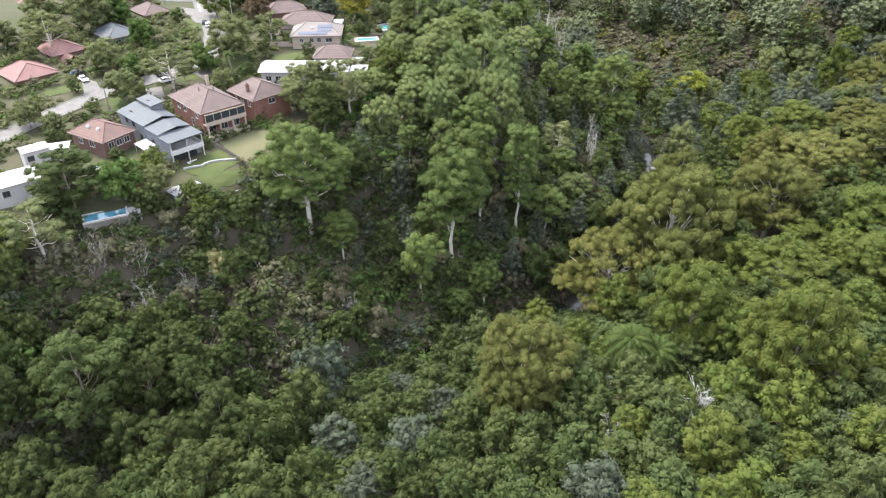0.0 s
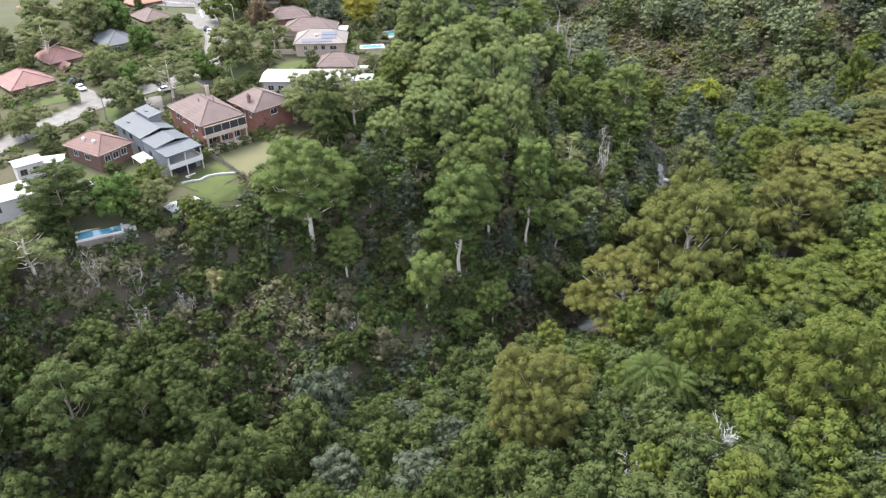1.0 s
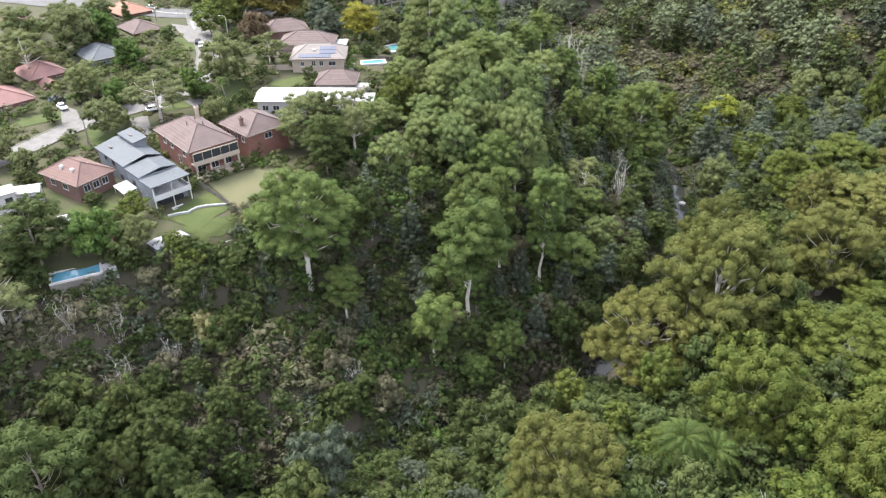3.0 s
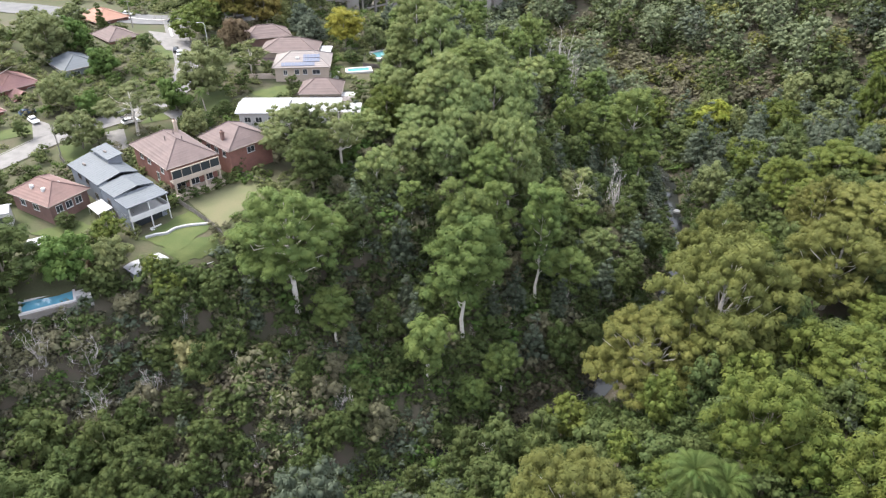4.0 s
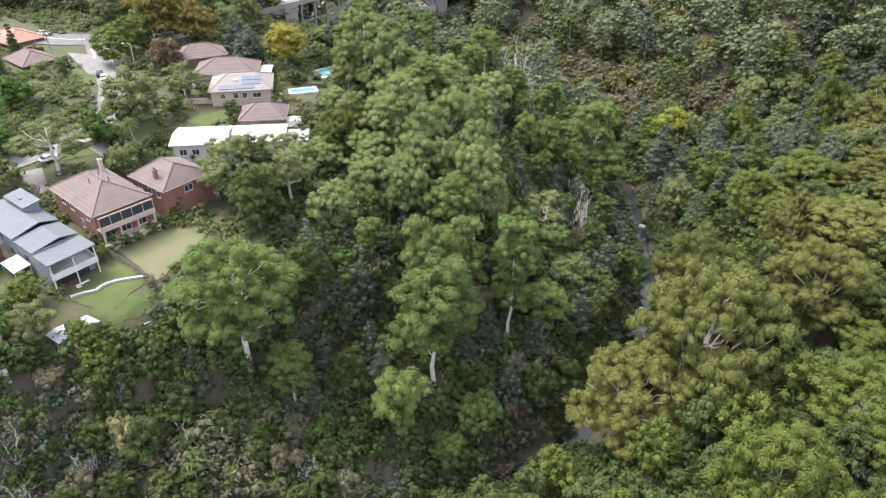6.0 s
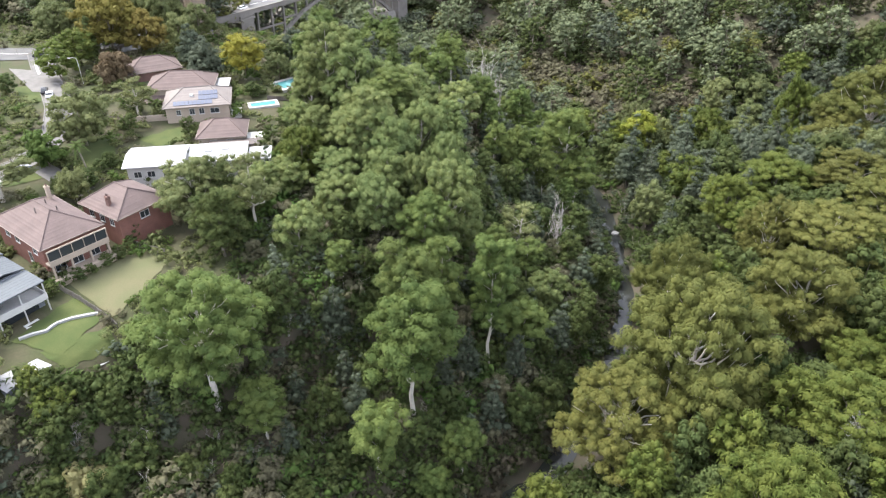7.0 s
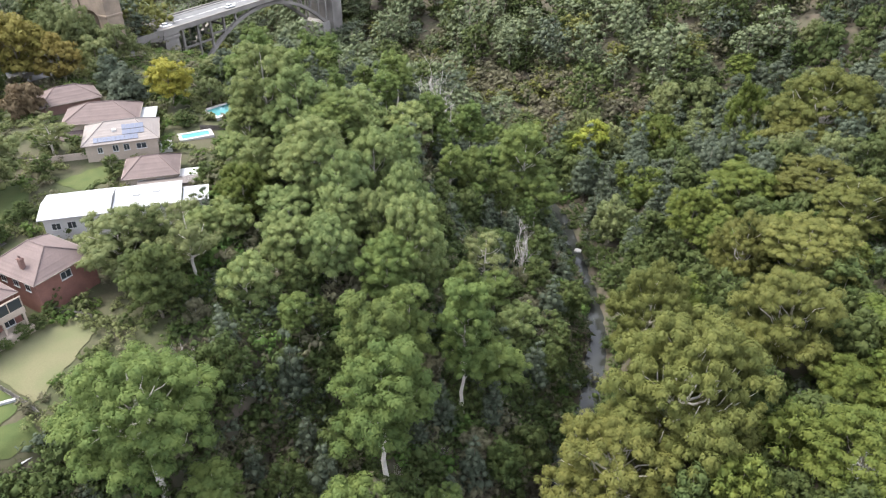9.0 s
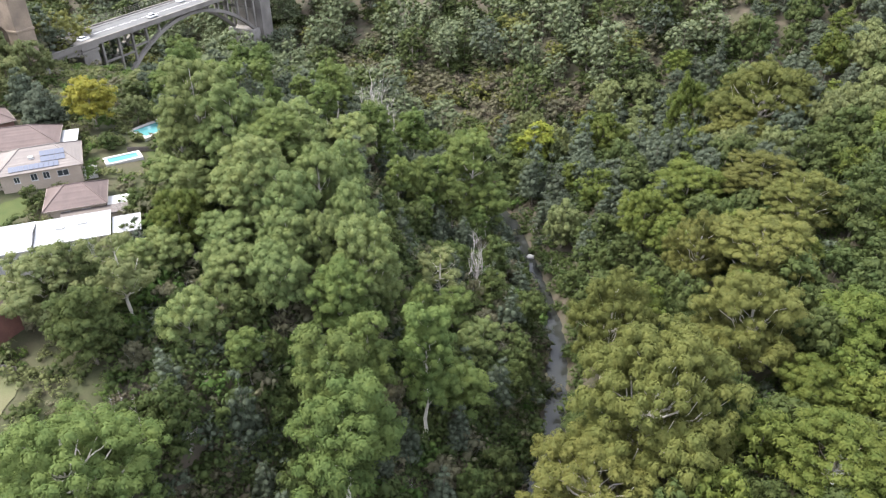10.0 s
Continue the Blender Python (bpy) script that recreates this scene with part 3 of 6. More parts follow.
def middle_woods(x, y, d, pick):
    if y > 300:
        return None
    if -92 < x < -66 and 122 < y < 144:
        return (DRYTREE, 2.0, 3.0) if y < 136 and pick < 0.75 else None
    if d > 0:
        if y < 150 or x < -25:
            if x < -40 and y < 120:
                return (DARKLOW, 4.2, 10)
            return (DRYTREE, 3, 6) if pick < 0.3 else (GREEN, 3.0, 6) if pick < 0.62 else (DARKLOW, 3.2, 7) if pick < 0.85 else (SHEOAK, 1.8, 7)
        if y > 225:
            return (SHEOAK, 3.4, 14) if pick < 0.25 else (SLIM, 4.5, 18) if pick < 0.6 else (PALE, 4, 10)
        return (SHEOAK, 3.0, 12) if pick < 0.3 else (DARKLOW, 3.8, 10) if pick < 0.6 else (GREEN, 3.4, 8) if pick < 0.82 else (DRYTREE, 3, 7)
    if y < 125:
        if x < -25:
            return (DARKLOW, 5.2, 15)
        if x < 25:
            return (GREEN, 3.4, 8) if pick < 0.6 else (PALE, 3.2, 7) if pick < 0.75 else (DARKLOW, 3.6, 9)
        return (GREEN, 3.6, 8) if pick < 0.5 else (LIMELOW, 4, 9) if pick < 0.85 else (DARKLOW, 3.6, 8)
    if y > 215:
        return (GREEN, 5.4, 13) if pick < 0.22 else (SHEOAK, 4.2, 17) if pick < 0.42 else (LIMELOW, 6.2, 15) if pick < 0.58 else (GARDEN, 6.0, 14) if pick < 0.82 else (PALE, 5.2, 13)
    return (LIMELOW, 5.5, 13) if pick < 0.3 else (GREEN, 4.5, 11) if pick < 0.7 else (DARKLOW, 5, 12)


scatter(5.0, middle_woods, 5, 0.62)

# far woods: one mass of many crowns on the slope beyond
def joined(name, label, category, protos, spots, mats):
    V, F, I, n = [], [], [], 0
    for (x, y, z, sx, sz, turn, k) in spots:
        v, f, idx = protos[k]
        c, s = math.cos(turn), math.sin(turn)
        V.append(np.stack([x + sx * (v[:, 0] * c - v[:, 1] * s), y + sx * (v[:, 0] * s + v[:, 1] * c), z + sz * v[:, 2]], 1))
        F.append(f + n)
        I.append(idx)
        n += len(v)
    ob = new(name, mesh_of(name, np.concatenate(V), np.concatenate(F), mats, True, np.concatenate(I)))
    return tagged(ob, label, category, kind="stuff")


FAR_MATS = [BARK_GREY, LEAF["far"], LEAF["dry"], LEAF["brown"], LEAF["dark"], LEAF["green"], LEAF["olive"], LEAF["grey"]]
far_protos = []
for s in range(16):
    leaf = (1, 1, 1, 1, 6, 4, 5, 1, 1, 7, 2, 3, 2, 6, 5, 2)[s]
    if s < 10:
        (wv, wf), (cv, cf) = build_tree(300 + s, kind="tall" if s % 2 else "dome", R=8, H=20, base=5, majors=15, clump=2.9, puffs=8, leaves=8, spray=0.5, wide=0.42, trunk=0.4, sides=5, cores=False, flat=0.75, gap=1.2, bough=0.75)
    else:
        (wv, wf), (cv, cf) = build_tree(300 + s, kind="dome", R=3.5, H=6.5, base=0.6, majors=5, clump=1.7, puffs=5, leaves=8, spray=0.42, wide=0.34, trunk=0.12, sides=3, cores=False, flat=0.8, limbs=False)
    far_protos.append((np.concatenate([wv, cv]), np.concatenate([wf, cf + len(wv)]), np.concatenate([np.zeros(len(wf), int), np.full(len(cf), leaf)])))
def sight_room(x, y):
    """How high the growth before the bridge stands: low scrub under the spans, taller trees further off."""
    away = 343.5 + 1.04 * (x + 45.3) - y
    if not (-62 < x < 62 and -6 < away < 90):
        return 99.0
    return 3.0 + 0.3 * max(away, 0) - float(ground(x, y))


rng = np.random.default_rng(21)
spots = []
for x, y, d, z in zip(*jittered(10.4, -200, 330, 296, 560, rng, 6)):
    size, turn, k = rng.uniform(0.6, 1.3), rng.uniform(0, 6.28), int(rng.integers(0, 10))
    if not free(x, y, 4):
        continue
    scrub = -66 < d + 8 * math.sin(x * 0.05) < -24 and y < 400
    room = sight_room(x, y)
    if room < 9:
        if room > 2.5:
            spots.append((x, y, z - 0.5, 1.2, min(room, 7) / 6.5, turn, int(rng.choice([14, 15, 11]))))
        continue
    size = min(size, room / 24)
    if not scrub or rng.uniform() < 0.12:
        spots.append((x, y, z - 0.5, size, size * rng.uniform(0.8, 1.15), turn, k))
    for _ in range(13 if scrub else 4):
        a, b = x + rng.uniform(-5.5, 5.5), y + rng.uniform(-5.5, 5.5)
        q = rng.uniform(0.75, 1.4)
        spots.append((a, b, float(ground(a, b)) - 0.5, q * 1.15, q, rng.uniform(0, 6.28), int(rng.integers(10, 16)) if scrub else int(rng.choice([14, 14, 10]))))
joined("far_woods", "grey-green eucalypt forest on the far hillside, haze tinted into its leaves", "forest", far_protos, spots, FAR_MATS)

# undergrowth: shrubs and bushes that cover the ground
SHRUB_MATS = [LEAF["green"], LEAF["dark"], LEAF["dry"], LEAF["brown"], LEAF["grey"], LEAF["bright"]]
shrub_protos = []
for s in range(18):
    (_, _), (cv, cf) = build_tree(500 + s, kind="dome", R=1.9, H=2.6, base=0.2, majors=3, clump=1.0, puffs=5, leaves=10, spray=0.29, wide=0.19, limbs=False, sides=3, cores=False, wild=0.7)
    shrub_protos.append((cv, cf, np.full(len(cf), s % 6)))
spots = []
under = jittered(2.7, -150, 200, 58, 310, rng, 0.6)
fall_x = (ground(under[0] + 0.8, under[1]) - ground(under[0] - 0.8, under[1])) / 1.6
fall_y = (ground(under[0], under[1] + 0.8) - ground(under[0], under[1] - 0.8)) / 1.6
for x, y, d, z, fx, fy in zip(*under, fall_x, fall_y):
    pick, size, turn = rng.uniform(), rng.uniform(0.85, 1.7), rng.uniform(0, 6.28)
    if abs(d) < 3.1 and y > 141:
        continue
    if not free(x, y, 0.2, 0.5 if d < 0 else 0.1):
        continue
    patch = math.sin(x * 0.11 + 2 * math.sin(y * 0.07)) + math.sin(y * 0.13 + x * 0.05)
    if d > 0:
        m = (2 if pick < 0.34 else 3 if pick < 0.62 else 0 if pick < 0.82 else 1) if patch > 0.35 else (0 if pick < 0.42 else 1 if pick < 0.66 else 4 if pick < 0.76 else 2 if pick < 0.9 else 5)
        size *= 1.35 if rng.uniform() < 0.3 else 1.0
    else:
        m = 0 if pick < 0.5 else 1 if pick < 0.85 else 5 if pick < 0.88 else 4
    if -92 < x < -48 and 120 < y < 143:
        size *= 0.8
        m = 2 if pick < 0.45 else 3 if pick < 0.7 else m
    spots.append((x, y, z - 0.3, size * 1.15, size, turn, m + 6 * int(rng.integers(0, 3))))
    # steep faces carry more
    for _ in range(int(min(3, 2.2 * max(0, math.hypot(fx, fy) - 0.45)))):
        a, b, q = x + rng.uniform(-1.4, 1.4), y + rng.uniform(-1.4, 1.4), rng.uniform(0.9, 1.5)
        m = int(rng.choice([0, 0, 1, 1, 2, 4]))
        spots.append((a - 0.5 * fx, b - 0.5 * fy, z + fx * (a - x) + fy * (b - y) - 0.5, q * 1.1, q, rng.uniform(0, 6.28), m + 6 * int(rng.integers(0, 3))))
joined("undergrowth", "dense mixed shrubs covering the gully floor and slopes", "shrubs", shrub_protos, spots, SHRUB_MATS)


# ---- the suburb: materials ----
TILE = plain("brown_roof_tiles", (0.130, 0.098, 0.092), (0.104, 0.079, 0.075), 0.85, 0.35, 3.5)
TILE_RED = plain("red_roof_tiles", (0.150, 0.095, 0.084), (0.122, 0.080, 0.072), 0.85, 0.35, 3.5)
TILE_PINK = plain("pink_roof_tiles", (0.214, 0.122, 0.112), (0.181, 0.103, 0.097), 0.85, 0.35, 3.5)
TILE_ORANGE = plain("orange_roof_tiles", (0.269, 0.147, 0.108), (0.224, 0.128, 0.094), 0.85, 0.35, 3.5)
TILE_BEIGE = plain("beige_roof_tiles", (0.200, 0.177, 0.166), (0.173, 0.154, 0.146), 0.85, 0.35, 3.5)
METAL_BLUE = plain("blue_grey_roof_metal", (0.088, 0.099, 0.110), (0.076, 0.087, 0.098), 0.6, 0.15, 3.0, 0.05)
METAL_WHITE = plain("white_roof_metal", (0.339, 0.339, 0.346), (0.294, 0.302, 0.309), 0.5, 0.2, 3.0, 0.05)
METAL_DARK = plain("dark_roof_metal", (0.10, 0.085, 0.08), (0.13, 0.11, 0.10), 0.6, 0.2, 3.0, 0.05)
BRICK = plain("red_brick", (0.212, 0.104, 0.081), (0.162, 0.081, 0.067), 0.9, 0.5, 4)
BRICK_DARK = plain("dark_brick", (0.16, 0.095, 0.08), (0.12, 0.075, 0.065), 0.9, 0.5, 4)
RENDER_GREY = plain("grey_rendered_wall", (0.168, 0.186, 0.210), (0.145, 0.162, 0.184), 0.85, 0.3, 4)
RENDER_CREAM = plain("cream_rendered_wall", (0.378, 0.317, 0.257), (0.324, 0.270, 0.222), 0.85, 0.3, 4)
RENDER_WHITE = plain("white_rendered_wall", (0.440, 0.431, 0.418), (0.396, 0.387, 0.378), 0.85, 0.3, 4)
PAINT_WHITE = plain("white_paint", (0.508, 0.508, 0.492), (0.451, 0.451, 0.443), 0.6, 0.8, 6, 0.05)
GUTTER = plain("faded_cream_gutter", (0.25, 0.21, 0.18), (0.20, 0.17, 0.15), 0.7, 0.8, 6, 0.05)
TIMBER_GREY = plain("weathered_timber", (0.22, 0.20, 0.18), (0.16, 0.15, 0.13), 0.9, 1.0, 8)
SANDSTONE = plain("sandstone", (0.255, 0.200, 0.150), (0.16, 0.128, 0.10), 0.95, 0.25, 2.0, 0.5)
OLD_CONCRETE = plain("weathered_concrete", (0.215, 0.200, 0.182), (0.13, 0.12, 0.11), 0.95, 0.12, 2.0, 0.3)
DARK_CONCRETE = plain("stained_concrete", (0.20, 0.19, 0.18), (0.28, 0.26, 0.24), 0.95, 0.12, 2.0, 0.3)
ROAD_MARK = plain("road_paint", (0.75, 0.75, 0.73), (0.65, 0.65, 0.63), 0.8, 1.0, 6, 0.0)
BLACK = plain("black_rubber", (0.03, 0.03, 0.03), (0.04, 0.04, 0.04), 0.8, 2.0, 9, 0.0)


def gloss(name, colour, rough, metal=0.0):
    m, n, l, p = material(name)
    p.inputs["Base Color"].default_value = (*colour, 1)
    p.inputs["Roughness"].default_value, p.inputs["Metallic"].default_value = rough, metal
    return m


GLASS_DARK = gloss("window_glass", (0.03, 0.035, 0.04), 0.08)
SOLAR = gloss("solar_panel_glass", (0.045, 0.060, 0.105), 0.5)
POOL_WATER = gloss("pool_water", (0.075, 0.21, 0.28), 0.05)
POOL_PALE = gloss("pale_pool_water", (0.09, 0.25, 0.26), 0.05)
CAR_WHITE, CAR_SILVER, CAR_BLACK, CAR_BLUE = (gloss(n, c, 0.25) for n, c in (("white_car_paint", (0.75, 0.75, 0.75)), ("silver_car_paint", (0.35, 0.37, 0.40)), ("black_car_paint", (0.02, 0.02, 0.025)), ("blue_car_paint", (0.05, 0.08, 0.14))))


# ---- helpers for built things ----
def part(name, bm, mat, parent=None, label=""):
    """Links a bmesh as one mesh object under a thing or a part."""
    me = bpy.data.meshes.new(name)
    bm.normal_update()
    bm.to_mesh(me)
    bm.free()
    for m in mat if isinstance(mat, (list, tuple)) else [mat]:
        me.materials.append(m)
    ob = new(name, me)
    if parent:
        ob.parent = parent
    return tagged(ob, label) if label else ob


def box(bm, x0, x1, y0, y1, z0, z1, m=None, bevel=0.0):
    """A box between two corners, with its long edges bevelled where asked."""
    mat = Matrix.Translation(((x0 + x1) / 2, (y0 + y1) / 2, (z0 + z1) / 2)) @ Matrix.Diagonal((x1 - x0, y1 - y0, z1 - z0, 1))
    got = bmesh.ops.create_cube(bm, size=1, matrix=(m @ mat) if m else mat)
    if bevel:
        edges = {e for v in got["verts"] for e in v.link_edges}
        bmesh.ops.bevel(bm, geom=list(edges), offset=bevel, segments=1, affect="EDGES")


def boxes(name, spans, mat, parent, label="", bevel=0.0):
    bm = bmesh.new()
    for s in spans:
        box(bm, *s, bevel=bevel)
    return part(name, bm, mat, parent, label)


def thing(name, m, label, category, group=""):
    ob = tagged(new(name), label, category, group)
    ob.matrix_basis = m
    return ob


def slope(bm, a, b, c, d, courses, lip=0.05):
    """One roof face from its eave a-b to its top d-c, laid in overlapping courses."""
    a, b, c, d = (Vector(p) for p in (a, b, c, d))
    n = (b - a).cross((d - a) if (d - a).length > 0.01 else (c - b)).normalized()
    if n.z < 0:
        n = -n
    for i in range(courses):
        u, v = i / courses, (i + 1) / courses
        p = [a.lerp(d, u) + n * lip, b.lerp(c, u) + n * lip, b.lerp(c, v), a.lerp(d, v)]
        q = [a.lerp(d, u), b.lerp(c, u)]
        vs = [bm.verts.new(x) for x in p]
        ws = [bm.verts.new(x) for x in q]
        if (p[2] - p[3]).length > 0.02:
            bm.faces.new(vs)
        else:
            bm.faces.new(vs[:3])
        bm.faces.new((ws[0], ws[1], vs[1], vs[0]))


def hip_roof(house, L, W, eave, rise, ridge, mat, over=0.6, courses=16, ridge_at=0.0, name="roof"):
    """A hipped tile roof: eaves board, four sides in courses, ridge caps."""
    x, y, r = L / 2 + over, W / 2 + over, ridge / 2
    A, B, C, D = (-x, -y, eave), (x, -y, eave), (x, y, eave), (-x, y, eave)
    P, Q = (ridge_at - r, 0, eave + rise), (ridge_at + r, 0, eave + rise)
    bm = bmesh.new()
    slope(bm, A, B, Q, P, courses), slope(bm, C, D, P, Q, courses)
    slope(bm, B, C, Q, Q, courses), slope(bm, D, A, P, P, courses)
    bottom = [bm.verts.new((p[0], p[1], eave - 0.02)) for p in (A, B, C, D)]
    bm.faces.new(bottom[::-1])
    bmesh.ops.remove_doubles(bm, verts=bm.verts, dist=0.06)
    roof = part(name, bm, mat, house)
    for p, q in ((A, P), (D, P), (B, Q), (C, Q), (P, Q)):
        if (Vector(p) - Vector(q)).length > 0.3:
            heap = Heap()
            tube(heap, [Vector(p) + Vector((0, 0, 0.06)), Vector(q) + Vector((0, 0, 0.06))], [0.13, 0.13], 5)
            cap = new("ridge_cap", mesh_of("ridge_cap", *heap.arrays(), mat))
            cap.parent = roof
    boxes("gutter", [(-x - 0.1, x + 0.1, -y - 0.1, -y, eave - 0.16, eave), (-x - 0.1, x + 0.1, y, y + 0.1, eave - 0.16, eave),
                     (-x - 0.1, -x, -y, y, eave - 0.16, eave), (x, x + 0.1, -y, y, eave - 0.16, eave)], GUTTER, roof)
    return roof


def window(house, side, at, z, w, h, L, W, frame_mat=None, bars=1):
    """A window on one side (x+, x-, y+, y-) of a house L by W: frame, bars and a dark pane set back in it."""
    t = {"x+": pose(L / 2, at, z, 0, 0, 90), "x-": pose(-L / 2, at, z, 0, 0, -90), "y+": pose(at, W / 2, z, 0, 0, 180), "y-": pose(at, -W / 2, z)}[side]
    f = 0.09
    bm = bmesh.new()
    loops = [[bm.verts.new(t @ Vector(p)) for p in ((-a, y, -b), (a, y, -b), (a, y, h + b), (-a, y, h + b))] for y in (-0.08, 0.05) for a, b in ((w / 2 + f, f), (w / 2, 0))]
    out0, in0, out1, in1 = loops
    for k in range(4):
        j = (k + 1) % 4
        bm.faces.new((out0[k], out0[j], in0[j], in0[k])), bm.faces.new((in0[k], in0[j], in1[j], in1[k])), bm.faces.new((out0[j], out0[k], out1[k], out1[j])), bm.faces.new((in1[k], in1[j], out1[j], out1[k]))
    bmesh.ops.recalc_face_normals(bm, faces=bm.faces)
    win = part("window", bm, frame_mat or PAINT_WHITE, house)
    for i in range(bars):
        x = -w / 2 + w * (i + 1) / (bars + 1)
        bm = bmesh.new()
        box(bm, x - 0.04, x + 0.04, -0.06, 0.02, 0, h, m=t)
        part("glazing_bar", bm, frame_mat or PAINT_WHITE, win)
    bm = bmesh.new()
    box(bm, -w / 2 - 0.15, w / 2 + 0.15, -0.16, 0.02, -f - 0.09, -f - 0.01, m=t)
    part("sill", bm, frame_mat or PAINT_WHITE, win)
    bm = bmesh.new()
    box(bm, -w / 2, w / 2, -0.03, -0.012, 0, h, m=t)
    part("pane", bm, GLASS_DARK, win)
    return win


def walls(house, L, W, z0, z1, mat, t=0.25, x0=0.0, y0=0.0, name="wall"):
    """Four walls of real thickness."""
    boxes(name, [(x0 - L / 2, x0 + L / 2, y0 - W / 2, y0 - W / 2 + t, z0, z1), (x0 - L / 2, x0 + L / 2, y0 + W / 2 - t, y0 + W / 2, z0, z1),
                 (x0 - L / 2, x0 - L / 2 + t, y0 - W / 2 + t, y0 + W / 2 - t, z0, z1), (x0 + L / 2 - t, x0 + L / 2, y0 - W / 2 + t, y0 + W / 2 - t, z0, z1)], mat, house)


def chimney(house, x, y, z0, z1, mat=None, w=0.9):
    c = boxes("chimney", [(x - w / 2, x + w / 2, y - 0.35, y + 0.35, z0, z1), (x - w / 2 - 0.1, x + w / 2 + 0.1, y - 0.45, y + 0.45, z1 - 0.35, z1 - 0.15)], mat or BRICK, house)
    heap = Heap()
    for k in (-0.2, 0.2):
        tube(heap, [(x + k, y, z1 - 0.02), (x + k, y, z1 + 0.4)], [0.14, 0.12], 8)
    p = new("chimney_pot", mesh_of("chimney_pot", *heap.arrays(), TILE_RED))
    p.parent = c


def base_of(x, y, reach=6.0):
    """The lowest ground under a footprint."""
    o = np.array([-reach, 0, reach])
    X, Y = np.meshgrid(x + o, y + o)
    return float(ground(X, Y).min())


def plain_house(x, y, turn, L, W, eave, rise, ridge, roof_mat, wall_mat, label, windows=(), over=0.6, courses=14):
    """A house with four walls, a hipped roof and the windows given as (side, at, z below the eave, width, height)."""
    floor_z = base_of(x, y, max(L, W) * 0.45) - 0.6
    h = thing("house", pose(x, y, 0, 0, 0, turn), label, "house", "houses of the suburb")
    walls(h, L, W, floor_z, eave - 0.02, wall_mat)
    hip_roof(h, L, W, eave, rise, ridge, roof_mat, over, courses)
    for side, at, below, w, hh in windows:
        window(h, side, at, eave - below, w, hh, L, W)
    return h


# ---- houses beside the gully ----
# the brown-tiled brick house with an open balcony over a verandah
bh = plain_house(-66.8, 187.6, -47, 18.6, 11.7, 19.0, 3.8, 6.5, TILE, BRICK, "two-storey red brick house with brown hipped tile roof", over=0.6, courses=22,
                 windows=[("y-", -5, 2.3, 1.6, 1.3), ("y-", -1, 2.3, 1.6, 1.3), ("y-", 3, 5.2, 1.2, 2.0), ("y-", 6, 2.3, 1.4, 1.3), ("y+", -3, 2.3, 1.6, 1.3), ("y+", 3, 2.3, 1.6, 1.3)])
chimney(bh, -6.0, 4.2, 18.5, 23.4, RENDER_CREAM)
boxes("balcony_slab", [(9.3, 11.4, -6.0, 6.0, 15.6, 15.85), (11.2, 11.4, -6.0, 6.0, 15.85, 16.7)], RENDER_CREAM, bh, "cream balcony parapet")
balcony_front = boxes("sunroom_frame", [(11.15, 11.3, y - 0.06, y + 0.06, 16.7, 18.9) for y in np.linspace(-5.9, 5.9, 6)] + [(11.15, 11.3, -6, 6, 18.7, 18.95)], RENDER_CREAM, bh)
# shade in the open balcony's recess, put in as a dark glossy sheet
boxes("sunroom_glass", [(11.2, 11.23, -5.8, 5.8, 16.75, 18.7)], GLASS_DARK, balcony_front)
for y in (-5.6, -1.9, 1.9, 5.6):
    boxes("post", [(11.0, 11.35, y - 0.18, y + 0.18, 8.0, 15.6)], RENDER_CREAM, bh)
boxes("terrace", [(9.3, 12.2, -6.2, 6.2, 9.0, 12.9)], RENDER_CREAM, bh)
for at in (-3.5, 0.0, 3.5):
    window(bh, "x+", at, 13.1, 2.0, 1.9, 18.6, 11.7)
for x in (-1.5, 0.5, 3.0):
    heap = Heap()
    tube(heap, [(x, 1.5 if x != 0.5 else -1.6, 21.0), (x, 1.5 if x != 0.5 else -1.6, 22.9)], [0.12, 0.12], 7)
    v = new("roof_vent", mesh_of("roof_vent", *heap.arrays(), METAL_DARK))
    v.parent = bh

# its neighbour, a brick house with a cross gable and a chimney on the slope
b2 = plain_house(-53.6, 195.5, -43, 12.4, 12.0, 18.7, 3.4, 4.5, TILE, BRICK, "red brick house with brown tile roof and chimney", over=0.5, courses=18,
                 windows=[("y-", -3.0, 2.2, 1.4, 1.3), ("y-", 0.5, 2.2, 1.4, 1.3), ("y-", 3.8, 2.2, 1.2, 1.3), ("x+", 0, 2.2, 2.0, 1.4)])
chimney(b2, 1.5, -4.4, 18.7, 21.9, BRICK_DARK)

# the long grey house that steps down towards the gully
GREY = pose(-76.2, 175.4, 2.2, 0, 0, -43.6)
gh = thing("house", GREY, "long grey rendered house with stepped blue-grey metal roofs", "house", "houses of the suburb")


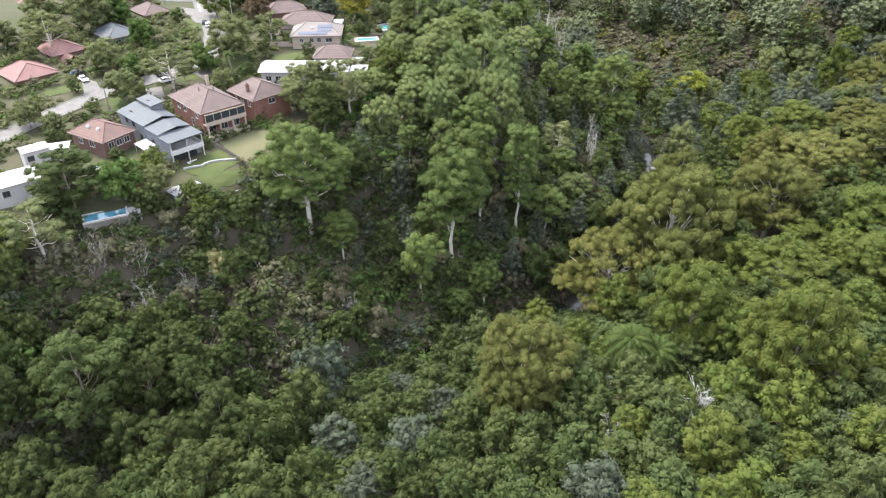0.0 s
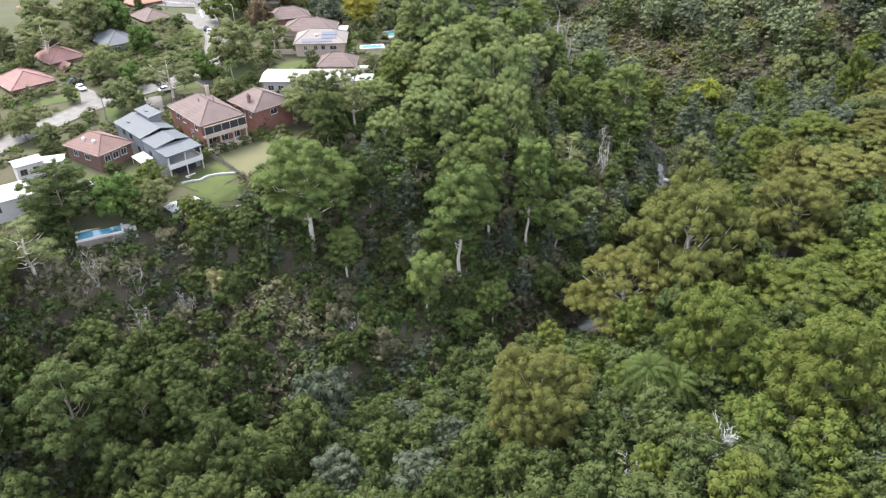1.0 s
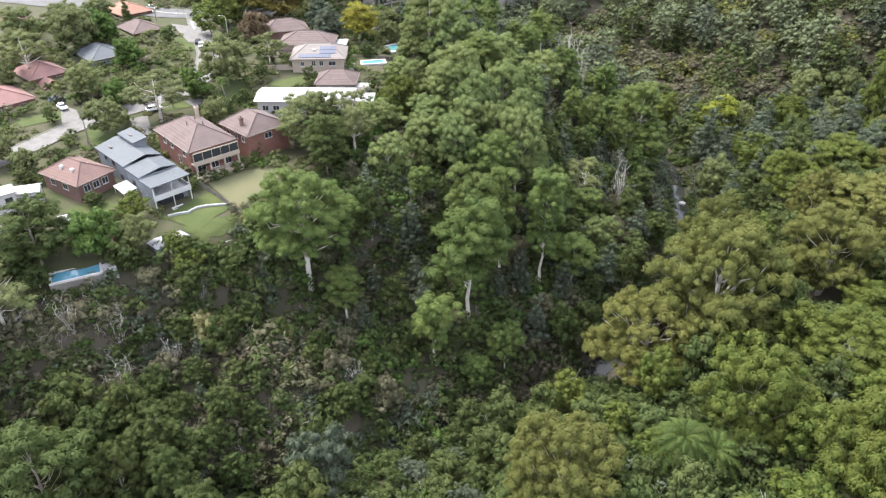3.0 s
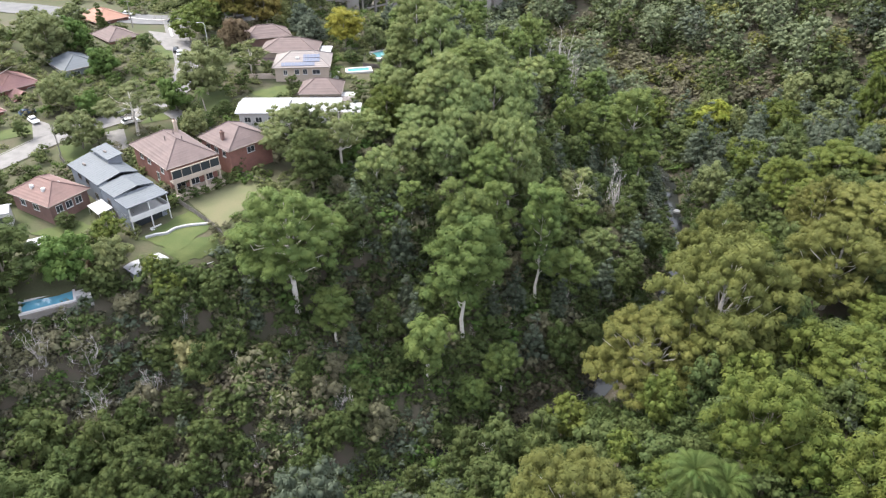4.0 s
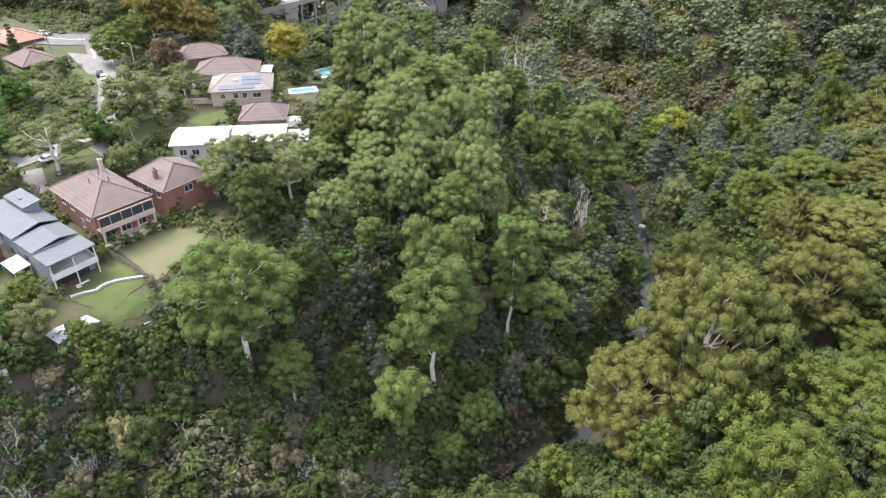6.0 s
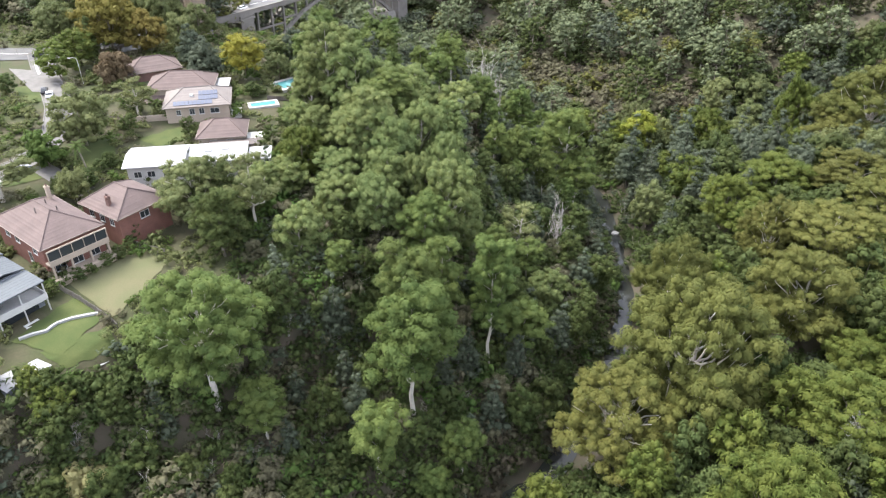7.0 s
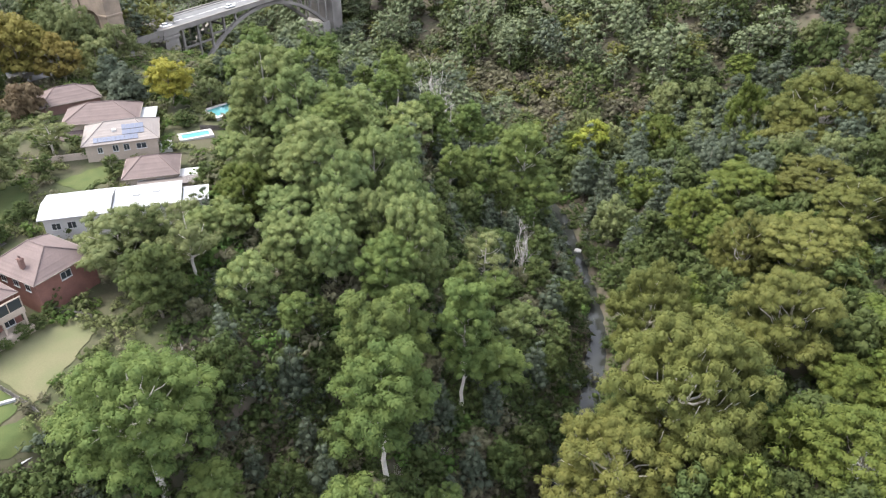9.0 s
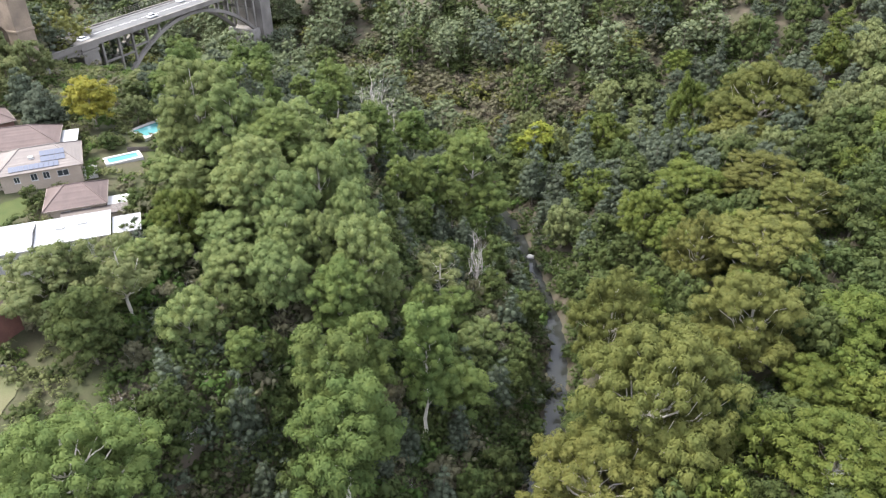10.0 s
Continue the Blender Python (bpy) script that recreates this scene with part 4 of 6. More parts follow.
def ribbed_roof(parent, x0, x1, y0, y1, za, zb, mat, ridge_y=None, ridge_z=None, thick=0.22, ribs=0.9, name="roof"):
    """A metal roof sheet with standing ribs. Without a ridge it falls from y0 at za to y1 at zb; with one it is a low gable."""
    line = [(y0, za), (y1, zb)] if ridge_y is None else [(y0, za), (ridge_y, ridge_z), (y1, zb)]
    xs = [(x0, 0.0)]
    x = x0 + ribs / 2
    while x < x1 - 0.1:
        xs += [(x - 0.04, 0.0), (x, 0.035), (x + 0.04, 0.0)]
        x += ribs
    xs.append((x1, 0.0))
    bm = bmesh.new()
    top = [[bm.verts.new((x, y, z + up)) for x, up in xs] for y, z in line]
    low = [[bm.verts.new((x, y, z - thick)) for x in (x0, x1)] for y, z in line]
    for a, b in zip(top, top[1:]):
        for k in range(len(xs) - 1):
            bm.faces.new((a[k], a[k + 1], b[k + 1], b[k]))
    for a, b, c, d in zip(low, low[1:], top, top[1:]):
        bm.faces.new((a[1], a[0], b[0], b[1]))
        bm.faces.new((a[0], c[0], d[0], b[0]))
        bm.faces.new((a[1], b[1], d[-1], c[-1]))
    bm.faces.new([low[0][0], low[0][1]] + top[0][::-1])
    bm.faces.new([low[-1][1], low[-1][0]] + top[-1])
    return part(name, bm, mat, parent)


walls(gh, 14.6, 8.6, 6.0, 15.05, RENDER_GREY, x0=-7.1)
walls(gh, 7.3, 8.5, 6.0, 14.7, RENDER_GREY, x0=4.0)
walls(gh, 7.4, 3.2, 11.9, 17.4, RENDER_GREY, x0=-9.5, y0=2.9)
ribbed_roof(gh, -14.9, 0.8, -4.8, 4.8, 15.3, 15.5, METAL_BLUE, 1.0, 16.6)
ribbed_roof(gh, 0.9, 8.2, -4.7, 4.7, 14.9, 15.1, METAL_BLUE, 1.0, 15.8)
ribbed_roof(gh, -13.8, -5.2, 1.0, 4.8, 17.6, 18.1, METAL_BLUE)
ribbed_roof(gh, 8.3, 14.3, -4.8, 4.8, 14.5, 14.7, METAL_BLUE, name="verandah_roof")
boxes("gable_trim", [(0.8, 0.9, -4.6, 4.6, 14.6, 15.25), (8.2, 8.3, -4.6, 4.6, 14.2, 14.85)], RENDER_GREY, gh)
boxes("verandah_floor", [(7.6, 14.3, -4.5, 4.5, 10.9, 11.2)], PAINT_WHITE, gh)
boxes("balustrade", [(14.1, 14.3, -4.5, 4.5, 11.2, 12.2), (8.0, 14.1, -4.5, -4.35, 11.2, 12.2), (8.0, 14.1, 4.35, 4.5, 11.2, 12.2)], PAINT_WHITE, gh, "white solid balcony balustrade")
for y in (-4.4, 0, 4.3):
    boxes("post", [(14.0, 14.2, y - 0.1, y + 0.1, 5.0, 14.35)], PAINT_WHITE, gh)
boxes("side_wall", [(7.7, 13.6, -4.5, -4.25, 5.0, 14.3)], RENDER_GREY, gh)
boxes("lower_wall", [(7.7, 12.2, -4.2, 4.4, 5.0, 10.9)], RENDER_GREY, gh)
boxes("sliding_door", [(12.2, 12.26, -3.2, 3.2, 8.0, 10.3)], GLASS_DARK, gh)
boxes("glazing", [(7.65, 7.72, -3.9, 3.9, 11.3, 13.9)], GLASS_DARK, gh)
for i in range(8):
    boxes("stair", [(14.4 + 0.5 * i, 14.9 + 0.5 * i, -1.2, 1.5, 5.6, 8.2 - 0.2 * i)], PAINT_WHITE, gh)
for at, z in ((-10, 13.2), (-6, 13.2), (-2.5, 10.4)):
    window(gh, "y-", at, z, 1.4, 1.5, 29, 8.6, METAL_DARK)
window(gh, "y-", 4.0, 11.2, 1.2, 1.6, 29, 8.6, METAL_DARK)
for x, y in ((-9.5, 2.5), (-10.5, -2.5)):
    boxes("skylight", [(x - 0.6, x + 0.6, y - 0.2, y + 0.2, 15.7 if y < 0 else 17.6, 16.2 if y < 0 else 18.05)], METAL_DARK, gh)
heap = Heap()
tube(heap, [(1.5, -5.1, 8.5), (1.5, -5.1, 10.6)], [0.8, 0.8], 12)
rw = new("water_tank", mesh_of("water_tank", *heap.arrays(), PAINT_WHITE, True))
rw.parent = gh

# the red-tiled bungalow next to it
rh = plain_house(-90.4, 172.1, -30, 13.0, 9.4, 16.0, 2.9, 4.5, TILE_RED, BRICK_DARK, "dark brick bungalow with red hipped tile roof", over=0.6, courses=16,
                 windows=[("x+", -2.6, 2.4, 1.5, 1.5), ("x+", -0.2, 2.4, 1.5, 1.5), ("x+", 2.2, 2.4, 1.5, 1.5), ("y-", 1.5, 2.3, 1.8, 1.4), ("y-", -3, 2.3, 1.5, 1.4)])
for x, y in ((-1.5, -2.6), (2.2, -2.4), (2.4, 1.2)):
    boxes("skylight", [(x - 0.35, x + 0.35, y - 0.35, y + 0.35, 16.8, 18.15)], PAINT_WHITE, rh)

# white flat-roofed house, long and low
wh = thing("house", pose(-43.8, 216.0, 1.4, 0, 0, 0), "long white rendered house with low white metal roofs", "house", "houses of the suburb")
walls(wh, 13.0, 9.4, 11.0, 17.2, RENDER_WHITE, x0=-6.2, y0=0.2)
walls(wh, 13.0, 8.0, 11.0, 17.0, RENDER_WHITE, x0=7.0, y0=0.8)
ribbed_roof(wh, -13.6, 0.4, -5.3, 6.2, 17.4, 17.5, METAL_WHITE, 0.5, 18.3)
ribbed_roof(wh, 0.5, 14.4, -3.8, 5.6, 17.1, 17.7, METAL_WHITE)
ribbed_roof(wh, 14.5, 20.0, -2.6, 4.0, 16.5, 16.8, METAL_WHITE)
walls(wh, 5.0, 5.8, 11.0, 16.3, RENDER_WHITE, x0=17.0, y0=0.7)
for x, y in ((5, 1.5), (9, 2.2)):
    boxes("roof_hatch", [(x - 0.8, x + 0.8, y - 0.5, y + 0.5, 17.3, 17.75)], PAINT_WHITE, wh)
for at in (-10.5, -7.5, -4.0, 5.0, 9.0):
    window(wh, "y-", at, 14.5, 1.6, 1.4, 26, 9.0)

# low brown-roofed house behind it
lh = plain_house(-36.8, 233.2, 0, 11.4, 10.4, 18.0, 2.9, 3.5, TILE, RENDER_CREAM, "rendered house with brown tile roof and dark flat annexe", over=0.6, courses=14,
                 windows=[("y-", -2, 2.2, 1.6, 1.3), ("y-", 2, 2.2, 1.6, 1.3), ("x-", 0, 2.2, 1.6, 1.3)])
boxes("annexe", [(-2.0, 11.0, -8.6, -5.3, 11.0, 16.8)], RENDER_CREAM, lh)
boxes("annexe_roof", [(-3.0, 11.6, -9.0, -5.1, 16.8, 17.1)], METAL_DARK, lh)
boxes("porch_roof", [(5.9, 10.6, -4.6, 0.4, 16.2, 16.4)], PAINT_WHITE, lh)

# the house with solar panels
sh = plain_house(-44.6, 249.6, 4, 16.4, 12.6, 20.9, 3.1, 7.0, TILE_BEIGE, RENDER_CREAM, "two-storey cream house with beige tile roof and solar panels", over=0.7, courses=16,
                 windows=[("y-", -1.5, 2.3, 1.2, 1.5), ("y-", 1.0, 2.3, 1.2, 1.5), ("y-", 4.4, 2.3, 2.2, 1.3), ("y-", -5, 2.3, 1.0, 1.3), ("x-", 0, 2.3, 1.6, 1.3)])
boxes("garden_wall", [(-22.0, -8.3, -4.4, -4.1, 13.5, 18.4)], RENDER_CREAM, sh)
boxes("side_porch", [(8.3, 11.2, -5.5, 0.5, 16.9, 17.1), (8.3, 11.2, -5.5, -5.3, 13.5, 16.9)], PAINT_WHITE, sh)
boxes("skylight", [(-1.8, -0.8, -3.5, -2.6, 22.3, 22.95)], PAINT_WHITE, sh)
fall = math.atan2(3.1, 7.0)
for row, (n_, x0_) in enumerate(((10, -5.6), (5, 1.0), (5, 1.0))):
    for i in range(n_):
        bm = bmesh.new()
        y_ = -5.7 + 1.62 * row
        m = Matrix.Translation((x0_ + 1.02 * i, y_, 20.9 + (y_ + 7.0) * math.tan(fall) + 0.16)) @ Matrix.Rotation(fall, 4, "X")
        box(bm, -0.48, 0.48, -0.78, 0.78, -0.02, 0.03, m=m)
        part("solar_panel", bm, SOLAR, sh)

# the big tiled villa behind, three roofs one above the other
vh = plain_house(-50.5, 262.8, 0, 17.5, 11.0, 21.2, 3.3, 6.0, TILE, RENDER_CREAM, "large villa with three brown tile roofs and pale pink walls", over=0.7, courses=15,
                 windows=[("y-", -1, 1.6, 1.4, 1.1), ("y-", 2.5, 1.6, 1.4, 1.1), ("y-", 6, 1.6, 1.4, 1.1)])
slab = bmesh.new()
slope(slab, (-11.5, -8.6, 18.0), (8.5, -8.6, 18.0), (8.5, -5.4, 19.4), (-11.5, -5.4, 19.4), 7)
part("lower_roof", slab, TILE, vh)
boxes("lower_wall", [(-11.0, 8.0, -8.2, -5.55, 12.5, 17.95)], RENDER_CREAM, vh)
boxes("carport_roof", [(8.6, 13.2, -4.6, 4.4, 20.1, 20.35)], METAL_WHITE, vh, "white flat carport roof")
for x, y in ((9.0, -4.2), (12.8, -4.2), (12.8, 4.0)):
    boxes("post", [(x - 0.1, x + 0.1, y - 0.1, y + 0.1, 13.5, 20.1)], PAINT_WHITE, vh)
plain_house(-62.0, 279.5, 20, 15.0, 10.0, 21.0, 3.2, 5.0, TILE, BRICK_DARK, "brick wing of a villa with brown hipped tile roof", courses=13)

# houses across the road
plain_house(-117.0, 250.6, -45, 13.5, 10.5, 20.2, 2.9, 4.0, METAL_BLUE, RENDER_GREY, "blue-grey rendered house with grey tile roof", courses=14,
            windows=[("x+", -2.2, 2.3, 2.2, 1.3), ("x+", 2.4, 2.3, 1.8, 1.3), ("y-", 0, 2.3, 1.6, 1.3)])
plain_house(-127.5, 302, -42, 15.0, 12.0, 21.5, 3.0, 4.5, TILE_ORANGE, BRICK, "orange brick house with orange hipped tile roof", courses=13,
            windows=[("x+", -2.5, 2.3, 2.2, 1.3), ("x+", 2.5, 2.3, 2.2, 1.3)])
p2 = plain_house(-114.0, 278.5, -45, 13.0, 10.0, 21.0, 2.8, 4.0, TILE, BRICK, "two-storey red brick house with brown tile roof and porch", courses=13,
                 windows=[("x+", -2.5, 2.3, 1.4, 1.3), ("x+", 2.0, 2.3, 1.4, 1.3)])
slab = bmesh.new()
slope(slab, (9.6, -5.2, 17.0), (9.6, 5.2, 17.0), (6.5, 5.2, 18.2), (6.5, -5.2, 18.2), 6)
part("porch_roof", slab, TILE, p2)
for y in (-4.8, 0, 4.8):
    boxes("post", [(9.1, 9.4, y - 0.15, y + 0.15, 13.5, 17.0)], PAINT_WHITE, p2)
pl = plain_house(-131.0, 237.5, -40, 13.0, 11.0, 18.4, 3.0, 4.0, TILE_PINK, BRICK, "red brick house with pink tile roof and gabled front", courses=14,
                 windows=[("x+", 3.0, 2.3, 2.0, 1.3), ("y-", 0, 2.3, 1.6, 1.3)])
slab = bmesh.new()
slope(slab, (6.0, -4.6, 16.4), (12.6, -4.6, 16.4), (12.6, -1.6, 18.6), (5.0, -1.6, 18.6), 7)
slope(slab, (12.6, 1.4, 16.4), (6.0, 1.4, 16.4), (5.0, -1.6, 18.6), (12.6, -1.6, 18.6), 7)
part("gable_roof", slab, TILE_PINK, pl)
boxes("gable_wall", [(6.4, 12.2, -4.2, 1.0, 11.0, 16.4)], BRICK, pl)
boxes("garage_door", [(12.21, 12.27, -3.4, 0.2, 12.2, 14.4)], PAINT_WHITE, pl)
plain_house(-133.5, 218.5, -40, 14.0, 12.5, 16.6, 3.2, 4.0, TILE_PINK, BRICK, "red brick bungalow with wide pinkish tile roof", courses=14,
            windows=[("x+", -3, 2.3, 1.8, 1.3), ("x+", 3, 2.3, 1.8, 1.3), ("y-", 0, 2.3, 1.8, 1.3)])
plain_house(-165.0, 288.0, -40, 17.0, 15.0, 20.0, 3.4, 4.0, TILE_PINK, BRICK, "brick house with broad pink hipped tile roof", courses=13)
# white roofed houses at the plateau's edge
for x, y, turn, L, W, z, words in ((-100.9, 145.6, 40, 11.0, 9.0, 15.5, "white house with broad white metal roof"), (-102.9, 160.3, 42, 6.5, 5.0, 16.5, "small white outbuilding with pale metal roof"),
                                   (-98.5, 164.0, 20, 6.0, 4.6, 15.4, "white garden studio with pale flat roof")):
    h = thing("house", pose(x, y, 0, 0, 0, turn), words, "house", "houses of the suburb")
    walls(h, L - 0.8, W - 0.8, base_of(x, y, 5) - 0.5, z - 0.2, RENDER_WHITE)
    ribbed_roof(h, -L / 2, L / 2, -W / 2, W / 2, z, z, METAL_WHITE, 0.0, z + 0.9)
    for at in (-2, 2):
        window(h, "y-", at * L / 9, z - 2.4, 1.4, 1.2, L - 0.8, W - 0.8, METAL_DARK)

# ---- sheds, carports and other small buildings ----
def shed(x, y, turn, L, W, h, roof_mat, label, open_sides=False, pitch=0.35):
    z = base_of(x, y, 1.5)
    t = thing("carport" if open_sides else "shed", pose(x, y, z, 0, 0, turn), label, "shed")
    if open_sides:
        for sx in (-1, 1):
            for sy in (-1, 1):
                boxes("post", [(sx * (L / 2 - 0.2) - 0.06, sx * (L / 2 - 0.2) + 0.06, sy * (W / 2 - 0.2) - 0.06, sy * (W / 2 - 0.2) + 0.06, -0.4, h)], PAINT_WHITE, t)
    else:
        walls(t, L - 0.3, W - 0.3, -0.4, h, RENDER_GREY, 0.12)
        boxes("door", [(L / 2 - 0.16, L / 2 - 0.11, -0.45, 0.45, 0, 2.0)], PAINT_WHITE, t)
    ribbed_roof(t, -L / 2, L / 2, -W / 2, W / 2, h, h + (0.1 if pitch else 0.4), roof_mat, 0.0 if pitch else None, h + pitch, thick=0.1, ribs=0.6)
    return t


shed(-65.2, 151.5, -40, 4.4, 3.6, 2.4, METAL_WHITE, "pale grey metal garden shed among shrubs")
shed(-61.5, 154.0, -35, 3.8, 3.0, 2.6, METAL_WHITE, "white roofed garden shed beside the lawn")
shed(-78.1, 168.3, -45, 5.8, 3.4, 2.7, METAL_WHITE, "open carport with white metal roof", True, 0)
shed(-85.5, 154.6, 30, 3.8, 3.4, 2.8, METAL_WHITE, "open white garden pavilion on posts", True, 0.5)
shed(-15.4, 239.5, 10, 5.6, 5.0, 3.0, METAL_BLUE, "blue-grey roofed garden pavilion on posts", True, 0.9)
shed(-24.5, 213.0, 20, 5.0, 4.0, 2.8, METAL_WHITE, "white flat roofed cabin under trees")
be = thing("bench_store", pose(-51.8, 157.7, base_of(-51.8, 157.7, 1), 0, 0, 40), "long white garden box on the lawn edge", "bench")
boxes("box", [(-1.4, 1.4, -0.5, 0.5, -0.3, 0.75)], PAINT_WHITE, be, bevel=0.04)
boxes("lid", [(-1.5, 1.5, -0.58, 0.58, 0.75, 0.86)], METAL_WHITE, be, bevel=0.03)

# ---- pools ----
def pool(x, y, turn, L, W, water, label, rim=1.0, wall_to=None, z=None):
    z = base_of(x, y, 2) + 0.6 if z is None else z
    p = thing("swimming_pool", pose(x, y, z, 0, 0, turn), label, "pool")
    a, b = L / 2, W / 2
    low = -3.0 if wall_to is None else wall_to
    boxes("coping", [(-a - rim, a + rim, -b - rim, -b, low, 0.05), (-a - rim, a + rim, b, b + rim, low, 0.05), (-a - rim, -a, -b, b, low, 0.05), (a, a + rim, -b, b, low, 0.05)], RENDER_WHITE, p)
    boxes("floor", [(-a, a, -b, b, low, -1.5)], POOL_PALE, p)
    bm = bmesh.new()
    vs = [bm.verts.new(c) for c in ((-a, -b, -0.12), (a, -b, -0.12), (a, b, -0.12), (-a, b, -0.12))]
    bm.faces.new(vs)
    part("water_surface", bm, water, p)
    return p


p1 = pool(-78.4, 140.2, 27, 9.0, 3.6, POOL_WATER, "narrow lap pool with blue water and pale rim", 0.5, -6.0, z=8.7)
boxes("front_wall", [(-5.0, 5.0, -2.55, -2.31, -5.0, -0.3)], OLD_CONCRETE, p1)
boxes("side_deck", [(5.05, 7.6, -1.0, 1.0, -5.0, 0.05)], RENDER_WHITE, p1)
fence_panel = bmesh.new()
for x in np.arange(5.0, 8.0, 0.18):
    box(fence_panel, x, x + 0.05, 0.9, 0.95, 0.05, 1.3)
box(fence_panel, 4.9, 8.0, 0.88, 0.97, 1.25, 1.32)
part("pool_fence", fence_panel, METAL_DARK, p1)
pool(-90.0, 131.4, 10, 6.5, 3.2, POOL_PALE, "small pale pool beside white paving", 1.2, -4.0)
pool(-19.5, 268.0, 35, 10.0, 6.0, POOL_PALE, "turquoise garden pool with pale paving", 1.2)
pool(-27.6, 252.6, 12, 7.0, 3.0, POOL_PALE, "small turquoise pool behind a house", 0.8)

# ---- roads, drives and lawns: sheets that lie on the ground ----
def lie(x, y, lift):
    """Points that lie on the ground's own sheet, a little above it."""
    x, y = np.asarray(x, float), np.asarray(y, float)
    i, j = np.clip(np.searchsorted(GX, x) - 1, 0, nx - 2), np.clip(np.searchsorted(GY, y) - 1, 0, ny - 2)
    u, v = (x - GX[i]) / (GX[i + 1] - GX[i]), (y - GY[j]) / (GY[j + 1] - GY[j])
    flat_part = np.where(u > v, gz[j, i] + u * (gz[j, i + 1] - gz[j, i]) + v * (gz[j + 1, i + 1] - gz[j, i + 1]),
                         gz[j, i] + v * (gz[j + 1, i] - gz[j, i]) + u * (gz[j + 1, i + 1] - gz[j + 1, i]))
    return np.stack([x, y, flat_part + lift], -1)


def ribbon(name, line, width, lift, mat, label, category, step=2.0, kind="structure"):
    line = np.array(line, float)
    arc = np.concatenate([[0], np.cumsum(np.hypot(*np.diff(line, axis=0).T))])
    s = np.arange(0, arc[-1], step)
    x, y = np.interp(s, arc, line[:, 0]), np.interp(s, arc, line[:, 1])
    tx, ty = np.gradient(x), np.gradient(y)
    for _ in range(3):
        tx, ty = np.convolve(np.pad(tx, 1, "edge"), [0.25, 0.5, 0.25], "valid"), np.convolve(np.pad(ty, 1, "edge"), [0.25, 0.5, 0.25], "valid")
    k = np.hypot(tx, ty)
    rows = [lie(x - ty / k * w, y + tx / k * w, lift) for w in np.linspace(-width / 2, width / 2, 5)]
    v = np.stack(rows, 1).reshape(-1, 3)
    f = []
    for i in range(len(s) - 1):
        for j in range(4):
            a = i * 5 + j
            f += [(a, a + 5, a + 6), (a, a + 6, a + 1)]
    return tagged(new(name, mesh_of(name, v, f, mat, True)), label, category, kind=kind)


def sheet(name, a, b, c, d, lift, mat, label, category, n=10, wob=0.0):
    u, v = np.meshgrid(np.linspace(0, 1, n), np.linspace(0, 1, n))
    x = (1 - v) * ((1 - u) * a[0] + u * b[0]) + v * ((1 - u) * d[0] + u * c[0])
    y = (1 - v) * ((1 - u) * a[1] + u * b[1]) + v * ((1 - u) * d[1] + u * c[1])
    if wob:
        edge = (u == 0) | (u == 1) | (v == 0) | (v == 1)
        x = x + edge * wob * np.sin(y * 1.7)
        y = y + edge * wob * np.sin(x * 1.9)
    f = []
    for i in range(n - 1):
        for j in range(n - 1):
            k = i * n + j
            f += [(k, k + 1, k + n + 1), (k, k + n + 1, k + n)]
    return tagged(new(name, mesh_of(name, lie(x.ravel(), y.ravel(), lift), f, mat, True)), label, category, kind="structure")


ROAD_LINE = [(-150, 120), (-125, 165), (-113, 191), (-107.5, 201.5), (-101, 210), (-92, 217.5), (-84, 225), (-79.5, 238), (-83, 255), (-89, 271), (-97, 290), (-103, 306)]
ribbon("road", ROAD_LINE, 6.4, 0.16, CONCRETE, "pale worn suburban road surface", "road")
for side in (-3.45, 3.45):
    pts = np.array(ROAD_LINE, float)
    t = np.gradient(pts, axis=0)
    t /= np.linalg.norm(t, axis=1)[:, None]
    ribbon("kerb", pts + np.stack([-t[:, 1], t[:, 0]], 1) * side, 0.35, 0.28, CONCRETE, "concrete kerb along the road", "kerb")
ribbon("main_road", [(-230, 330), (-150, 312), (-112, 303), (-85, 306), (-66, 322), (-50, 336)], 15.0, 0.22, ASPHALT, "grey asphalt main road with white lines", "road")
ribbon("road_marking", [(-150, 312), (-112, 303), (-85, 306), (-66, 322)], 0.35, 0.30, ROAD_MARK, "white centre line on asphalt", "road marking")
sheet("pavement", (-106, 287), (-91, 283), (-86, 264), (-93, 266), 0.26, CONCRETE, "pale concrete junction apron", "pavement")
sheet("road_marking", (-99.8, 291), (-99.2, 291.2), (-95.2, 281.2), (-95.8, 281), 0.34, ROAD_MARK, "white arrow line on the junction", "road marking", 4)
sheet("driveway", (-115.5, 216.5), (-109.5, 213.5), (-105, 206.5), (-109, 203), 0.2, CONCRETE, "concrete driveway up to a garage", "driveway")
sheet("driveway", (-92.5, 209.0), (-88.5, 211.5), (-83, 200), (-86.5, 197), 0.2, CONCRETE, "concrete driveway beside a house", "driveway")
sheet("driveway", (-82, 222), (-77.5, 224), (-64.5, 212), (-67.5, 208), 0.2, CONCRETE, "narrow concrete driveway between hedges", "driveway")
sheet("lawn", (-102.3, 200.8), (-96.7, 206), (-89, 196), (-96, 193), 0.12, LAWN, "green front lawn", "lawn")
sheet("lawn", (-119.5, 202.5), (-108.8, 209.4), (-111.8, 214), (-124, 206), 0.12, LAWN, "green verge lawn across the road", "lawn")
sheet("lawn", (-85, 214), (-78, 217), (-74, 226), (-82.5, 220.5), 0.12, LAWN, "green verge along the road", "lawn")
sheet("lawn", (-99, 270), (-93, 272), (-88, 259), (-92.5, 256), 0.12, LAWN, "green strip beside the junction", "lawn")
